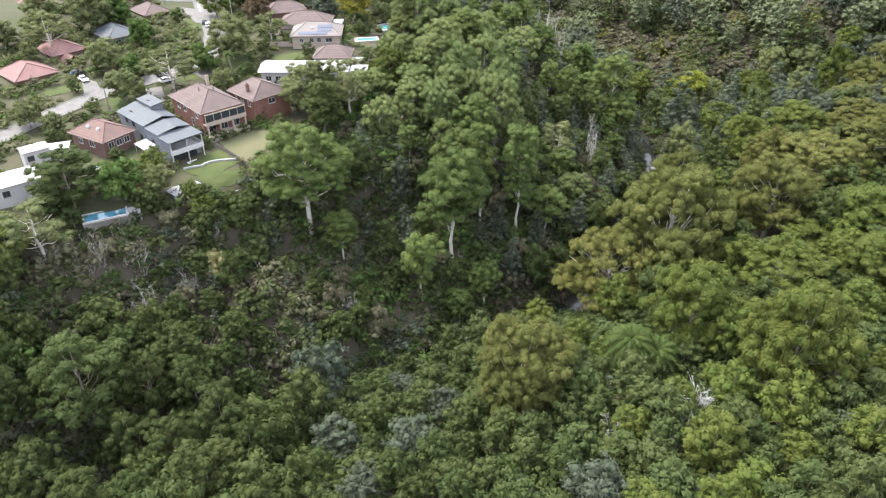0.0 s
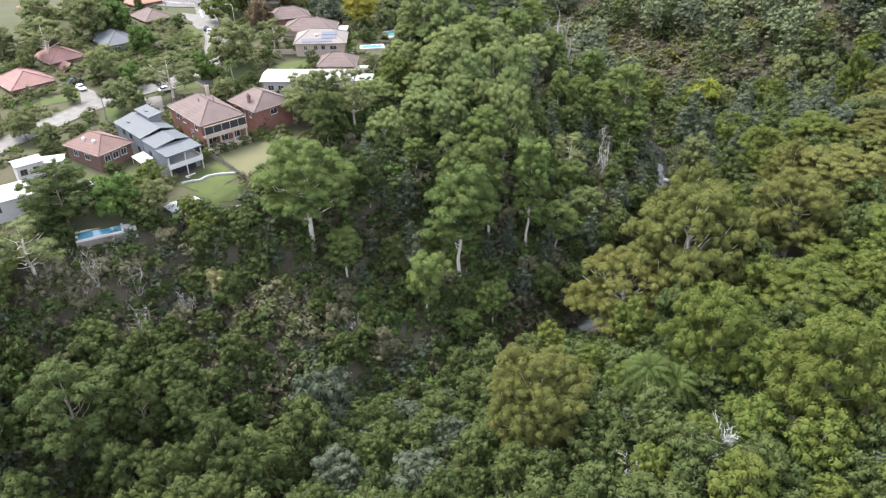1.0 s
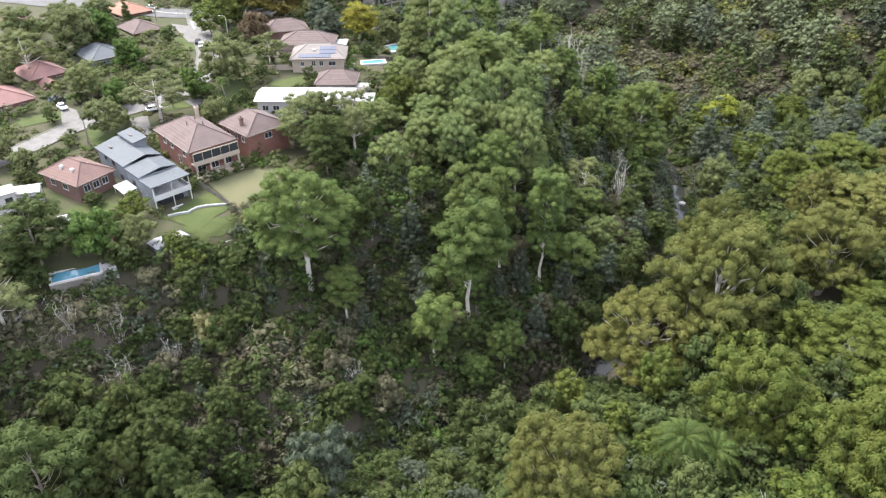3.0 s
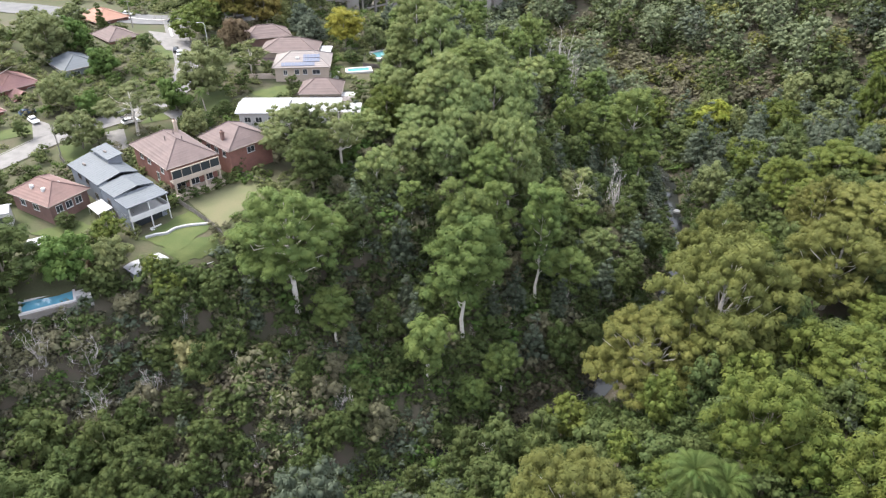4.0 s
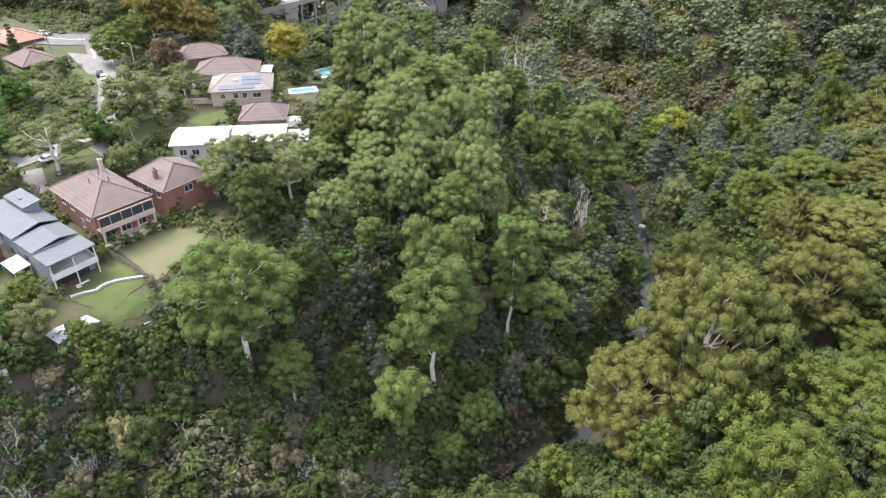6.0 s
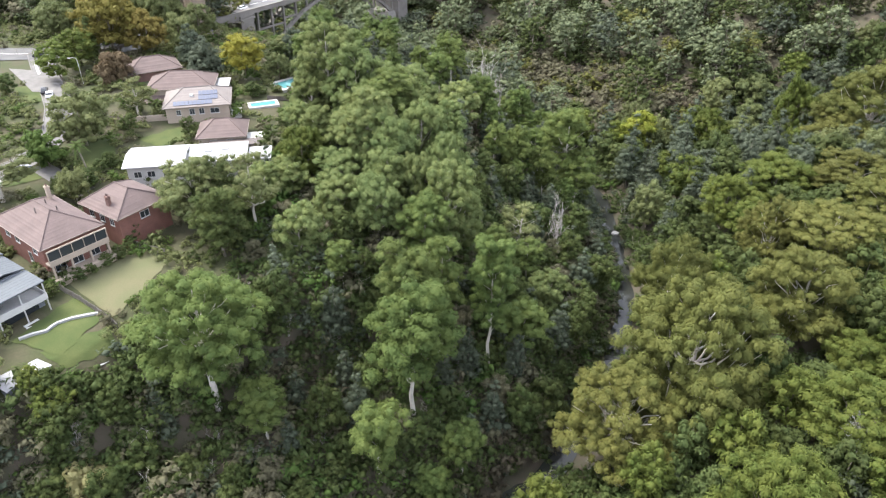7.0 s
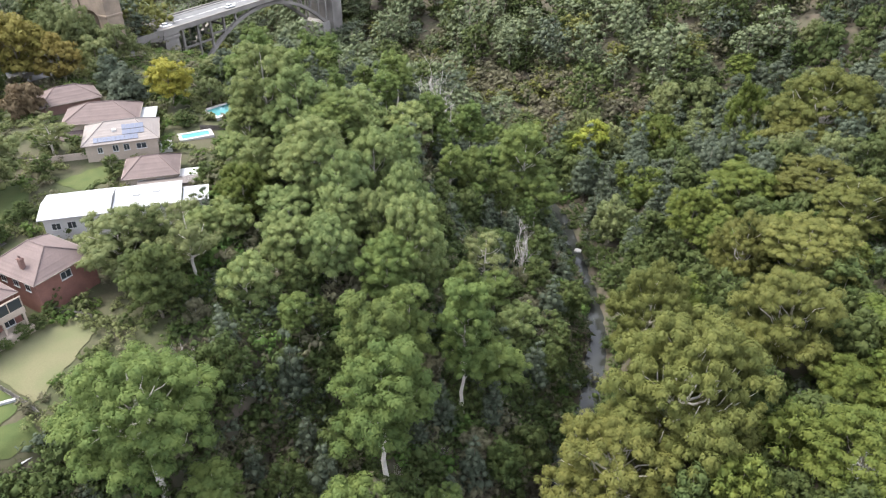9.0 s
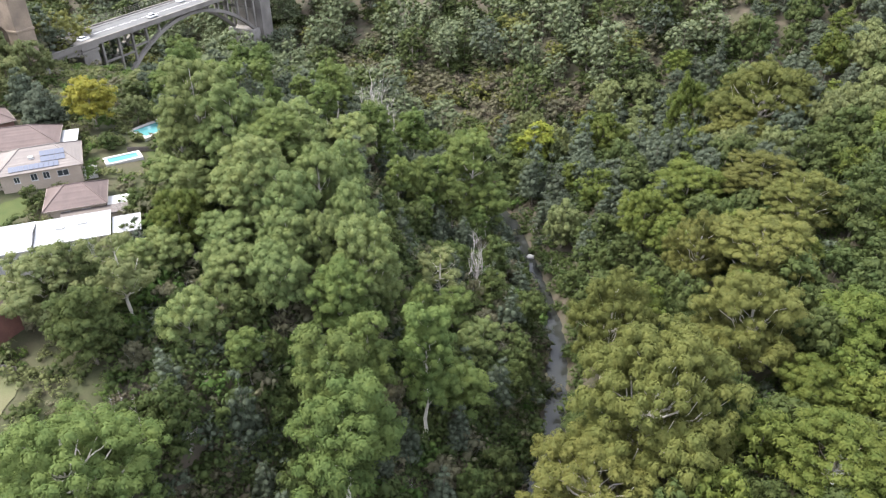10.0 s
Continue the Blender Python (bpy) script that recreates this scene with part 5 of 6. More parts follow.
sheet("lawn", (-63.4, 177.8), (-51.0, 188.0), (-44.0, 181.0), (-51.5, 165.5), 0.14, LAWN_DRY, "mown dry yellowish back lawn", "lawn", 14, 0.25)
sheet("lawn", (-67.5, 161.0), (-60.0, 171.7), (-52.6, 166.6), (-58.5, 156.8), 0.14, LAWN, "bright green terraced back lawn", "lawn", 12, 0.2)
sheet("lawn", (-62.0, 157.6), (-51.5, 163.4), (-49.8, 159.4), (-58.3, 154.9), 0.10, LAWN, "rough grass slope below the terrace", "lawn", 12, 0.3)
sheet("lawn", (-91.0, 161.0), (-83.7, 166.5), (-75.5, 164.0), (-76.0, 157.0), 0.12, LAWN, "green back lawn behind a bungalow", "lawn", 12, 0.3)
sheet("lawn", (-59.1, 234.7), (-49.3, 240.3), (-42.6, 236.5), (-51.8, 229.6), 0.12, LAWN, "green lawn beside a garden tree", "lawn", 12, 0.3)
sheet("lawn", (-74, 236), (-65, 238), (-62, 222), (-70, 219), 0.12, LAWN, "green lawn below a driveway", "lawn", 10, 0.3)
sheet("lawn", (-22, 256), (-13, 257), (-11, 248), (-22, 246), 0.12, LAWN, "green lawn between pools", "lawn", 10, 0.3)

# white curved retaining wall and the fences
def run_wall(name, line, height, thick, mat, label, category, step=1.0, below=0.5):
    line = np.array(line, float)
    arc = np.concatenate([[0], np.cumsum(np.hypot(*np.diff(line, axis=0).T))])
    s = np.linspace(0, arc[-1], max(2, int(arc[-1] / step)))
    x, y = np.interp(s, arc, line[:, 0]), np.interp(s, arc, line[:, 1])
    z = ground(x, y)
    bm = bmesh.new()
    rings = []
    for i in range(len(s)):
        a, b = max(i - 1, 0), min(i + 1, len(s) - 1)
        t = Vector((x[b] - x[a], y[b] - y[a], 0)).normalized()
        nrm = Vector((-t.y, t.x, 0)) * thick / 2
        p = Vector((x[i], y[i], 0))
        rings.append([bm.verts.new(p + nrm * k + Vector((0, 0, z[i] + h))) for k, h in ((1, -below), (1, height), (-1, height), (-1, -below))])
    for a, b in zip(rings, rings[1:]):
        for k in range(4):
            bm.faces.new((a[k], a[(k + 1) % 4], b[(k + 1) % 4], b[k]))
    bm.faces.new(rings[0]), bm.faces.new(rings[-1][::-1])
    return tagged(part(name, bm, mat), label, category)


def fence(line, label, mat, height=1.6, gap=2.2, board=0.16):
    """Posts, two rails and single boards."""
    line = np.array(line, float)
    arc = np.concatenate([[0], np.cumsum(np.hypot(*np.diff(line, axis=0).T))])
    f = thing("fence", pose(0, 0, 0), label, "fence", "garden fences")
    s = np.arange(0, arc[-1], gap)
    x, y = np.interp(s, arc, line[:, 0]), np.interp(s, arc, line[:, 1])
    z = ground(x, y)
    for i in range(len(s) - 1):
        a, b = Vector((x[i], y[i], z[i])), Vector((x[i + 1], y[i + 1], z[i + 1]))
        d = b - a
        m = Matrix.Translation(a) @ Matrix.Rotation(math.atan2(d.y, d.x), 4, "Z") @ Matrix.Rotation(-math.atan2(d.z, math.hypot(d.x, d.y)), 4, "Y")
        bm = bmesh.new()
        box(bm, -0.06, 0.06, -0.06, 0.06, -0.4, height + 0.1, m=m)
        part("post", bm, mat, f)
        bm = bmesh.new()
        n = int(d.length / board)
        low, top = [], []
        for k in range(n):
            for px, py in ((k * board, 0.03), (k * board + 0.02, 0.06), ((k + 1) * board - 0.02, 0.06)):
                low.append(bm.verts.new(m @ Vector((px, py, 0.05))))
                top.append(bm.verts.new(m @ Vector((px, py, height + 0.04 * math.sin(k * 2.1 + i)))))
        for k in range(len(low) - 1):
            bm.faces.new((low[k], low[k + 1], top[k + 1], top[k]))
        part("panel", bm, mat, f)
        for h in (0.35, height - 0.25):
            bm = bmesh.new()
            box(bm, 0, d.length, -0.02, 0.03, h, h + 0.08, m=m)
            part("rail", bm, mat, f)
    return f


run_wall("garden_wall", [(-66.4, 161.2), (-64.3, 162.2), (-62.2, 162.6), (-61.1, 164.4), (-58.6, 165.6), (-54.3, 166.6)], 0.55, 0.5, METAL_WHITE, "curving low white rendered retaining wall", "wall")
fence([(-66.3, 177.8), (-63.8, 174.9), (-58.9, 171.2), (-51.6, 164.2), (-49.5, 161.9)], "grey weathered paling fence between two gardens", TIMBER_GREY, 1.5)
fence([(-60.6, 198.1), (-54.5, 189.0), (-44.6, 183.7)], "grey weathered paling fence behind a brick house", TIMBER_GREY, 1.6)
fence([(-98.5, 194.5), (-87.6, 182.0), (-78.3, 171.7), (-73.3, 166.4)], "grey weathered paling fence beside a grey house", TIMBER_GREY, 1.7)
fence([(-75.0, 246.0), (-60.0, 244.5)], "dark timber garden fence under trees", TIMBER_GREY, 1.6)
fence([(-26.5, 256.0), (-13.0, 254.5)], "dark timber fence behind a pool", METAL_DARK, 1.4)

# ---- cars, poles, lamps ----
def build_car(paint, label):
    c = thing("car", pose(0, 0, 0), label, "car", "parked cars")
    prof = [(-2.15, 0.35), (-2.2, 0.75), (-2.0, 0.95), (-1.2, 1.02), (1.0, 0.98), (1.9, 0.85), (2.2, 0.65), (2.15, 0.35)]
    bm = bmesh.new()
    rows = [[bm.verts.new((x, y * (0.86 if z > 0.9 else 0.92), z)) for x, z in prof] for y in (-1, 1)]
    bm.faces.new(rows[0]), bm.faces.new(rows[1][::-1])
    for i in range(len(prof)):
        j = (i + 1) % len(prof)
        bm.faces.new((rows[0][j], rows[0][i], rows[1][i], rows[1][j]))
    bmesh.ops.recalc_face_normals(bm, faces=bm.faces)
    body = part("body", bm, paint, c)
    for name, prof, w, mat in (("cabin_glass", [(-1.95, 1.0), (-1.35, 1.42), (0.35, 1.44), (1.15, 0.98)], 0.76, GLASS_DARK), ("roof_panel", [(-1.3, 1.41), (-1.2, 1.48), (0.25, 1.5), (0.35, 1.43)], 0.72, paint)):
        bm = bmesh.new()
        rows = [[bm.verts.new((x, y * w * (1.06 if z < 1.1 else 0.95), z)) for x, z in prof] for y in (-1, 1)]
        bm.faces.new(rows[0]), bm.faces.new(rows[1][::-1])
        for i in range(len(prof)):
            j = (i + 1) % len(prof)
            bm.faces.new((rows[0][j], rows[0][i], rows[1][i], rows[1][j]))
        bmesh.ops.recalc_face_normals(bm, faces=bm.faces)
        part(name, bm, mat, body)
    for x in (-1.35, 1.35):
        for y in (-0.82, 0.82):
            heap = Heap()
            tube(heap, [(x, y - 0.1, 0.32), (x, y + 0.1, 0.32)], [0.32, 0.32], 12)
            w = new("wheel", mesh_of("wheel", *heap.arrays(), BLACK))
            w.parent = c
            heap = Heap()
            side = 0.11 if y > 0 else -0.11
            tube(heap, [(x, y + side * 0.6, 0.32), (x, y + side, 0.32), (x, y + side * 1.02, 0.32)], [0.2, 0.2, 0.02], 10)
            rim = new("rim", mesh_of("rim", *heap.arrays(), CAR_SILVER))
            rim.parent = w
    for y in (-0.6, 0.6):
        boxes("headlight", [(2.08, 2.22, y - 0.18, y + 0.18, 0.62, 0.76)], PAINT_WHITE, c)
    return c


def park(car, x, y, turn, z=None):
    car.matrix_basis = pose(x, y, float(ground(x, y)) + 0.17 if z is None else z, 0, 0, turn)
    return car


park(build_car(CAR_SILVER, "silver hatchback parked by the road"), -83.0, 221.0, 50)
park(build_car(CAR_WHITE, "white car parked on the verge"), -87.6, 214.6, 40)
park(build_car(CAR_BLACK, "black car parked near a driveway"), -90.5, 219.5, 40)
park(build_car(CAR_WHITE, "white car standing in a driveway"), -113.8, 214.2, -45)
park(build_car(CAR_BLUE, "dark blue car beside a garage"), -117.6, 219.0, 40)
park(build_car(CAR_BLACK, "black car at the junction"), -89.3, 265.0, 105)
park(build_car(CAR_WHITE, "white car parked at the junction kerb"), -87.2, 262.0, 105)
park(build_car(CAR_BLACK, "black car on the main road"), -100.5, 299.5, 10)
park(build_car(CAR_WHITE, "white car on the main road"), -121.0, 309.0, -15)

for x, y, h, arm in ((-99.6, 197.3, 8, 0), (-82.4, 216.2, 8, 0), (-112.7, 291.0, 10, 0), (-80.6, 272.0, 8, 1)):
    z = float(ground(x, y))
    t = thing("street_lamp" if arm else "utility_pole", pose(x, y, z), "slender grey street lamp with curved arm" if arm else "tall timber utility pole with crossarm", "lamp" if arm else "pole", "poles along the road")
    heap = Heap()
    tube(heap, [(0, 0, -0.5), (0, 0, h)] if not arm else [(0, 0, -0.5), (0, 0, h - 1), (-0.3, 0, h - 0.2), (-1.2, 0, h), (-2.0, 0, h - 0.1)], [0.16, 0.11] if not arm else [0.1, 0.08, 0.07, 0.06, 0.05], 8)
    p = new("pole", mesh_of("pole", *heap.arrays(), TIMBER_GREY if not arm else PAINT_WHITE, True))
    p.parent = t
    if arm:
        boxes("lamp_head", [(-2.5, -1.9, -0.15, 0.15, h - 0.25, h - 0.05)], PAINT_WHITE, t)
    else:
        boxes("crossarm", [(-1.1, 1.1, -0.06, 0.06, h - 0.8, h - 0.65)], TIMBER_GREY, t)


# ---- the concrete arch bridge over the gully, with its sandstone gate tower ----
BX, BY = -45.3, 343.5
BRIDGE = pose(BX, BY, 2.2, 0, 0, math.degrees(math.atan2(0.7208, 0.6931)))   # x along the deck, y across it
br = thing("bridge", BRIDGE, "weathered concrete arch bridge with open spandrel columns", "bridge")
DECK, UNDER, WIDE = 16.8, 15.6, 15.5
boxes("deck", [(-75, 190, 0, WIDE, UNDER, DECK)], OLD_CONCRETE, br)
boxes("road_surface", [(-75, 190, 2.2, WIDE - 2.2, DECK, DECK + 0.06)], ASPHALT, br)
for y in (0.0, WIDE - 0.35):
    boxes("parapet", [(-75, 190, y, y + 0.35, DECK, DECK + 0.55), (-75, 190, y - 0.12, y + 0.47, DECK + 0.55, DECK + 0.68)], OLD_CONCRETE, br)
bm = bmesh.new()
for x in np.arange(-74, 190, 2.4):
    for y in (WIDE - 0.16,):
        box(bm, x - 0.04, x + 0.04, y - 0.04, y + 0.04, DECK + 0.68, DECK + 3.2)
for y in (WIDE - 0.16,):
    for z in (1.9, 2.5, 3.15):
        box(bm, -75, 190, y - 0.025, y + 0.025, DECK + z, DECK + z + 0.05)
part("fence", bm, TIMBER_GREY, br, "tall wire safety fence along the parapet")
bm = bmesh.new()
for x in np.arange(-70, 185, 6.0):
    for y in (WIDE / 2 - 0.12, WIDE / 2 + 0.12):
        box(bm, x, x + (6.0 if y < WIDE / 2 else 3.0), y - 0.06, y + 0.06, DECK + 0.06, DECK + 0.075)
part("lane_marking", bm, ROAD_MARK, br)
boxes("kerb", [(-75, 190, 1.9, 2.2, DECK, DECK + 0.22), (-75, 190, WIDE - 2.2, WIDE - 1.9, DECK, DECK + 0.22)], CONCRETE, br)
boxes("footpath", [(-75, 190, 0.35, 1.9, DECK, DECK + 0.2), (-75, 190, WIDE - 1.9, WIDE - 0.35, DECK, DECK + 0.2)], CONCRETE, br)
A0, A1, FOOT, CROWN = 22.0, 106.0, -2.5, 14.8


def arch_z(x):
    u = (x - (A0 + A1) / 2) / ((A1 - A0) / 2)
    return CROWN - (CROWN - FOOT) * abs(u) ** 2.1


for y in (1.2, WIDE - 2.6):
    bm = bmesh.new()
    rings = []
    for x in np.linspace(A0 - 2, A1 + 2, 41):
        z, t = arch_z(x), 1.0 + 0.5 * abs(x - 64) / 42
        rings.append([bm.verts.new(p) for p in ((x, y, z - t), (x, y + 1.4, z - t), (x, y + 1.4, z + 0.2), (x, y, z + 0.2))])
    for a, b in zip(rings, rings[1:]):
        for k in range(4):
            bm.faces.new((a[k], b[k], b[(k + 1) % 4], a[(k + 1) % 4]))
    part("arch_rib", bm, OLD_CONCRETE, br)
COLS = [16.8, 24.5, 31.3, 38.6, 45.5] + [75.2, 81.5, 87.8, 94.2, 100.0, 105.5]
for x in COLS:
    bottom = arch_z(x) if A0 < x < A1 else -6.0
    for y in (1.4, WIDE - 2.4):
        bm = bmesh.new()
        box(bm, x - 0.45, x + 0.45, y, y + 1.0, bottom - 0.6, UNDER, bevel=0.06)
        box(bm, x - 0.75, x + 0.75, y - 0.15, y + 1.15, UNDER - 0.8, UNDER)
        part("column", bm, OLD_CONCRETE, br)
    if UNDER - bottom > 5:
        boxes("cross_beam", [(x - 0.3, x + 0.3, 2.4, WIDE - 2.4, (UNDER + bottom) / 2 - 0.4, (UNDER + bottom) / 2 + 0.4)], OLD_CONCRETE, br)
for a, b in ((16.8, 24.5), (24.5, 31.3), (31.3, 38.6)):
    z = max(arch_z(b) + 1.0, 8.0)
    boxes("strut", [(a + 0.45, b - 0.45, 1.6, 2.2, z - 0.35, z + 0.35)], OLD_CONCRETE, br)
for x0, x1, low in ((6.6, 13.4, -2.0), (109.0, 116.5, -10.0)):
    boxes("pier", [(x0, x1, 0.3, WIDE - 0.3, low, UNDER), (x0 - 0.5, x1 + 0.5, -0.2, WIDE + 0.2, 13.8, 14.6), (x0 - 0.3, x1 + 0.3, -0.1, WIDE + 0.1, 15.0, 17.1)], OLD_CONCRETE, br)
    boxes("arch_abutment", [(x0 + (7.5 if x0 < 50 else -7.5), x1 + (9.5 if x0 < 50 else -9.5), 0.8, WIDE - 0.8, -9.0, FOOT + 0.6)], DARK_CONCRETE, br)
# approach arch beside the big pier
bm = bmesh.new()
rings = []
for w in np.linspace(0, np.pi, 15):
    x, z = 0.5 - 6.0 * math.cos(w), 11.4 + 2.8 * math.sin(w)
    rings.append([bm.verts.new(p) for p in ((x, 0.6, z), (x, WIDE - 0.6, z), (x, WIDE - 0.6, UNDER), (x, 0.6, UNDER))])
for a, b in zip(rings, rings[1:]):
    for k in range(4):
        bm.faces.new((a[k], a[(k + 1) % 4], b[(k + 1) % 4], b[k]))
part("approach_arch", bm, OLD_CONCRETE, br)
boxes("approach_pier", [(-12.5, -5.5, 0.3, WIDE - 0.3, 4.0, UNDER)], OLD_CONCRETE, br)
boxes("approach_wall", [(-75, -12.5, 0.3, WIDE - 0.3, 8.0, UNDER)], SANDSTONE, br)

# gate tower: two sandstone piers, a pointed arch between them, battlements
tw = thing("gate_tower", BRIDGE @ pose(-13, 0, 0), "battlemented sandstone gate tower astride the road", "tower")
for y0, y1 in ((-1.0, 3.4), (WIDE - 3.4, WIDE + 5.5)):
    boxes("pier", [(-3.2, 3.2, y0, y1, 14.0, 38.0), (-3.6, 3.6, y0 - 0.4, y1 + 0.4, 14.0, 19.0), (-3.4, 3.4, y0 - 0.2, y1 + 0.2, 27.0, 27.8)], SANDSTONE, tw, bevel=0.12)
bm = bmesh.new()
rings = []
for w in np.linspace(0, np.pi, 17):
    y, z = WIDE / 2 - 4.35 * math.cos(w), 24.0 + 4.6 * math.sin(w)
    rings.append([bm.verts.new(p) for p in ((-2.6, y, z), (2.6, y, z), (2.6, y, 33.0), (-2.6, y, 33.0))])
for a, b in zip(rings, rings[1:]):
    for k in range(4):
        bm.faces.new((a[k], a[(k + 1) % 4], b[(k + 1) % 4], b[k]))
part("arch", bm, SANDSTONE, tw)
bm = bmesh.new()
for y in np.arange(-0.8, WIDE + 5.0, 1.6):
    for x in (-3.2, 2.4):
        box(bm, x, x + 0.8, y, y + 0.9, 38.0, 39.2)
box(bm, -2.6, 2.6, 3.4, WIDE - 3.4, 33.0, 34.0)
part("battlement", bm, SANDSTONE, tw)
for x, y in ((46, 4.4), (12, 4.4), (70, 11.0)):
    c = build_car(CAR_WHITE, "white car crossing the bridge")
    c.matrix_basis = BRIDGE @ pose(x, y, DECK + 0.06, 0, 0, 0 if y < 8 else 180)


# ---- garden and street trees ----
AUTUMN = Kind("autumn_tree", "large tree with orange-brown autumn leaves", "tree", "autumn", BARK_GREY, 2, 141, "garden trees",
              kind="dome", R=8, H=16, base=4, majors=30, clump=2.2, puffs=8, leaves=28, trunk=0.4, flat=0.85)
YELLOW = Kind("yellow_tree", "tree with bright golden yellow leaves", "tree", "yellow", BARK_GREY, 2, 146, "yellow trees",
              kind="dome", R=5, H=13, base=3.5, majors=18, clump=1.7, puffs=8, leaves=30, trunk=0.25, flat=0.8)
CYPRESS = Kind("cypress_tree", "narrow dark green cypress", "tree", "dark", BARK_GREY, 1, 151, "garden trees",
               kind="cone", R=2.2, H=14, base=0.5, majors=22, clump=1.1, puffs=7, leaves=24, trunk=0.2)
CEDAR = Kind("cedar_tree", "layered blue-green cedar with flat boughs", "tree", "grey", BARK_GREY, 1, 156, "garden trees",
             kind="cone", R=6, H=13, base=1.5, majors=34, clump=1.7, puffs=7, leaves=24, flat=0.3, trunk=0.3)
RUST = Kind("red_leaved_tree", "small tree with dark red leaves", "tree", "rust", BARK_GREY, 1, 161, "garden trees",
            kind="dome", R=4, H=6, base=1, majors=12, clump=1.4, puffs=7, leaves=24, trunk=0.15, flat=0.85)
GOLDEN = Kind("golden_conifer", "golden-yellow conifer with layered boughs", "tree", "golden", BARK_GREY, 1, 181, "yellow trees",
              kind="dome", R=6, H=14, base=4.5, majors=26, clump=1.9, puffs=8, leaves=34, trunk=0.25, flat=0.5, spray=0.45, wide=0.25)
CREAM = Kind("flowering_wattle", "shrubby tree covered in cream-yellow blossom", "tree", "cream", BARK_GREY, 2, 166, "flowering trees",
             kind="dome", R=3.2, H=6, base=1.5, majors=9, clump=1.3, puffs=7, leaves=26, trunk=0.15, flat=0.8)

for x, y, H, R in [(-83.5, 208.5, 15, 8.8), (-60.6, 247.4, 12, 6.0), (-87.5, 127.5, 15, 8.6), (-133.2, 235.5, 13.5, 7.2)]:
    OPEN.plant(x, y, H, R)
for x, y, H, R in [(-77.1, 222.5, 10, 5.0), (-75.8, 146.4, 11, 5.5), (-121.5, 263.5, 11, 5.6), (-104.6, 244.1, 10, 5.0), (-99.0, 218.0, 8, 4.0)]:
    BRIGHT.plant(x, y, H, R)
for x, y, H, R in [(-109.0, 221.2, 11, 5.8), (-94.9, 200.2, 11, 6.0), (-70.8, 232.5, 16, 8.6), (-69.1, 150.1, 9, 4.3), (-67.0, 206.1, 9, 4.2), (-115.0, 181.8, 9, 4.6), (-125.4, 254.2, 15, 8.4), (-106.0, 177.7, 7, 3.4),
                   (-99.2, 318.1, 15, 8.5), (-23.6, 273.0, 9, 4.4), (-136.4, 228.6, 7.6, 3.6), (-141, 247, 11, 6.5), (-148, 262, 12, 7), (-139, 275, 11, 6.5), (-150, 238, 10, 6), (-133, 290, 9, 5.5)]:
    GARDEN.plant(x, y, H, R)
for x, y, H, R in [(-64.0, 322.0, 20, 7.5), (-52.5, 318.0, 15, 6.0), (-57.0, 305.0, 13, 6.0), (-72.0, 330.0, 19, 7.0)]:
    GARDEN.plant(x, y, H, R)
for x, y, H, R in [(-98.8, 265.4, 6.5, 2.8), (-45.8, 234.9, 5.8, 2.4), (-98.6, 177.3, 5.2, 2.0), (-112.8, 205.5, 5.6, 2.3), (-62.8, 221.4, 4.8, 1.8), (-61.0, 238.1, 6.1, 2.6), (-100.0, 182.6, 4.8, 1.8), (-70.7, 209.3, 6.0, 2.5),
                   (-52.4, 190.2, 5.4, 2.1), (-84.5, 137.0, 5, 3.2), (-88.5, 138.5, 6, 3.4), (-92.5, 141.0, 6, 3.4), (-69.0, 146.5, 5, 3.2), (-80.5, 133.0, 3, 2.4), (-80.8, 135.9, 2.6, 1.6), (-78.2, 137.0, 2.6, 1.6), (-75.6, 138.2, 2.6, 1.5), (-83.2, 134.8, 2.6, 1.6), (-84, 164, 4, 2.4), (-64.5, 219.0, 4, 2.2), (-57.0, 222.0, 4, 2.2),
                   (-90.5, 178.5, 4, 1.8), (-103.5, 171.5, 5, 2.6), (-30.5, 258.5, 5, 2.6), (-13.0, 262.0, 6, 3.2), (-21.1, 236.7, 5, 2.4), (-66.0, 213.0, 5, 2.6)]:
    GREEN.plant(x, y, H, R)
for x, y, H, R in [(-87.6, 276.0, 12, 6.2), (-85.1, 286.5, 13, 6.6), (-73.1, 159.6, 7.5, 3.4), (-60.6, 150.3, 6.9, 3.1), (-58.0, 147.3, 7.5, 3.6), (-93, 125, 11, 5)]:
    LIMELOW.plant(x, y, H, R)
for x, y, H, R in [(-77.8, 302.0, 22, 11.5), (-66, 299, 15, 7), (-84, 318, 18, 9)]:
    AUTUMN.plant(x, y, H, R)
DARK.plant(-86.4, 142.5, 15.5, 8.3)
GOLDEN.plant(-33.8, 272.5, 14, 6.4)
YELLOW.plant(104.5, 284.0, 18, 8.2)
YELLOW.plant(112.0, 288.0, 12, 5.6)
for x, y, H, R in [(-82.4, 294.0, 14, 2.4), (-121.0, 285.0, 10, 1.8)]:
    CYPRESS.plant(x, y, H, R)
for x, y, H, R in [(-46.0, 277.5, 12, 6.0), (-51, 290, 13, 5.5)]:
    CEDAR.plant(x, y, H, R)
for x, y, H, R in [(-73.5, 151.0, 2.6, 1.6), (-71.1, 271.0, 10, 5.4)]:
    RUST.plant(x, y, H, R)
for x, y, H, R in [(-53.6, 140.6, 7.0, 4.0), (-49.6, 136.9, 3.6, 1.8)]:
    CREAM.plant(x, y, H, R)
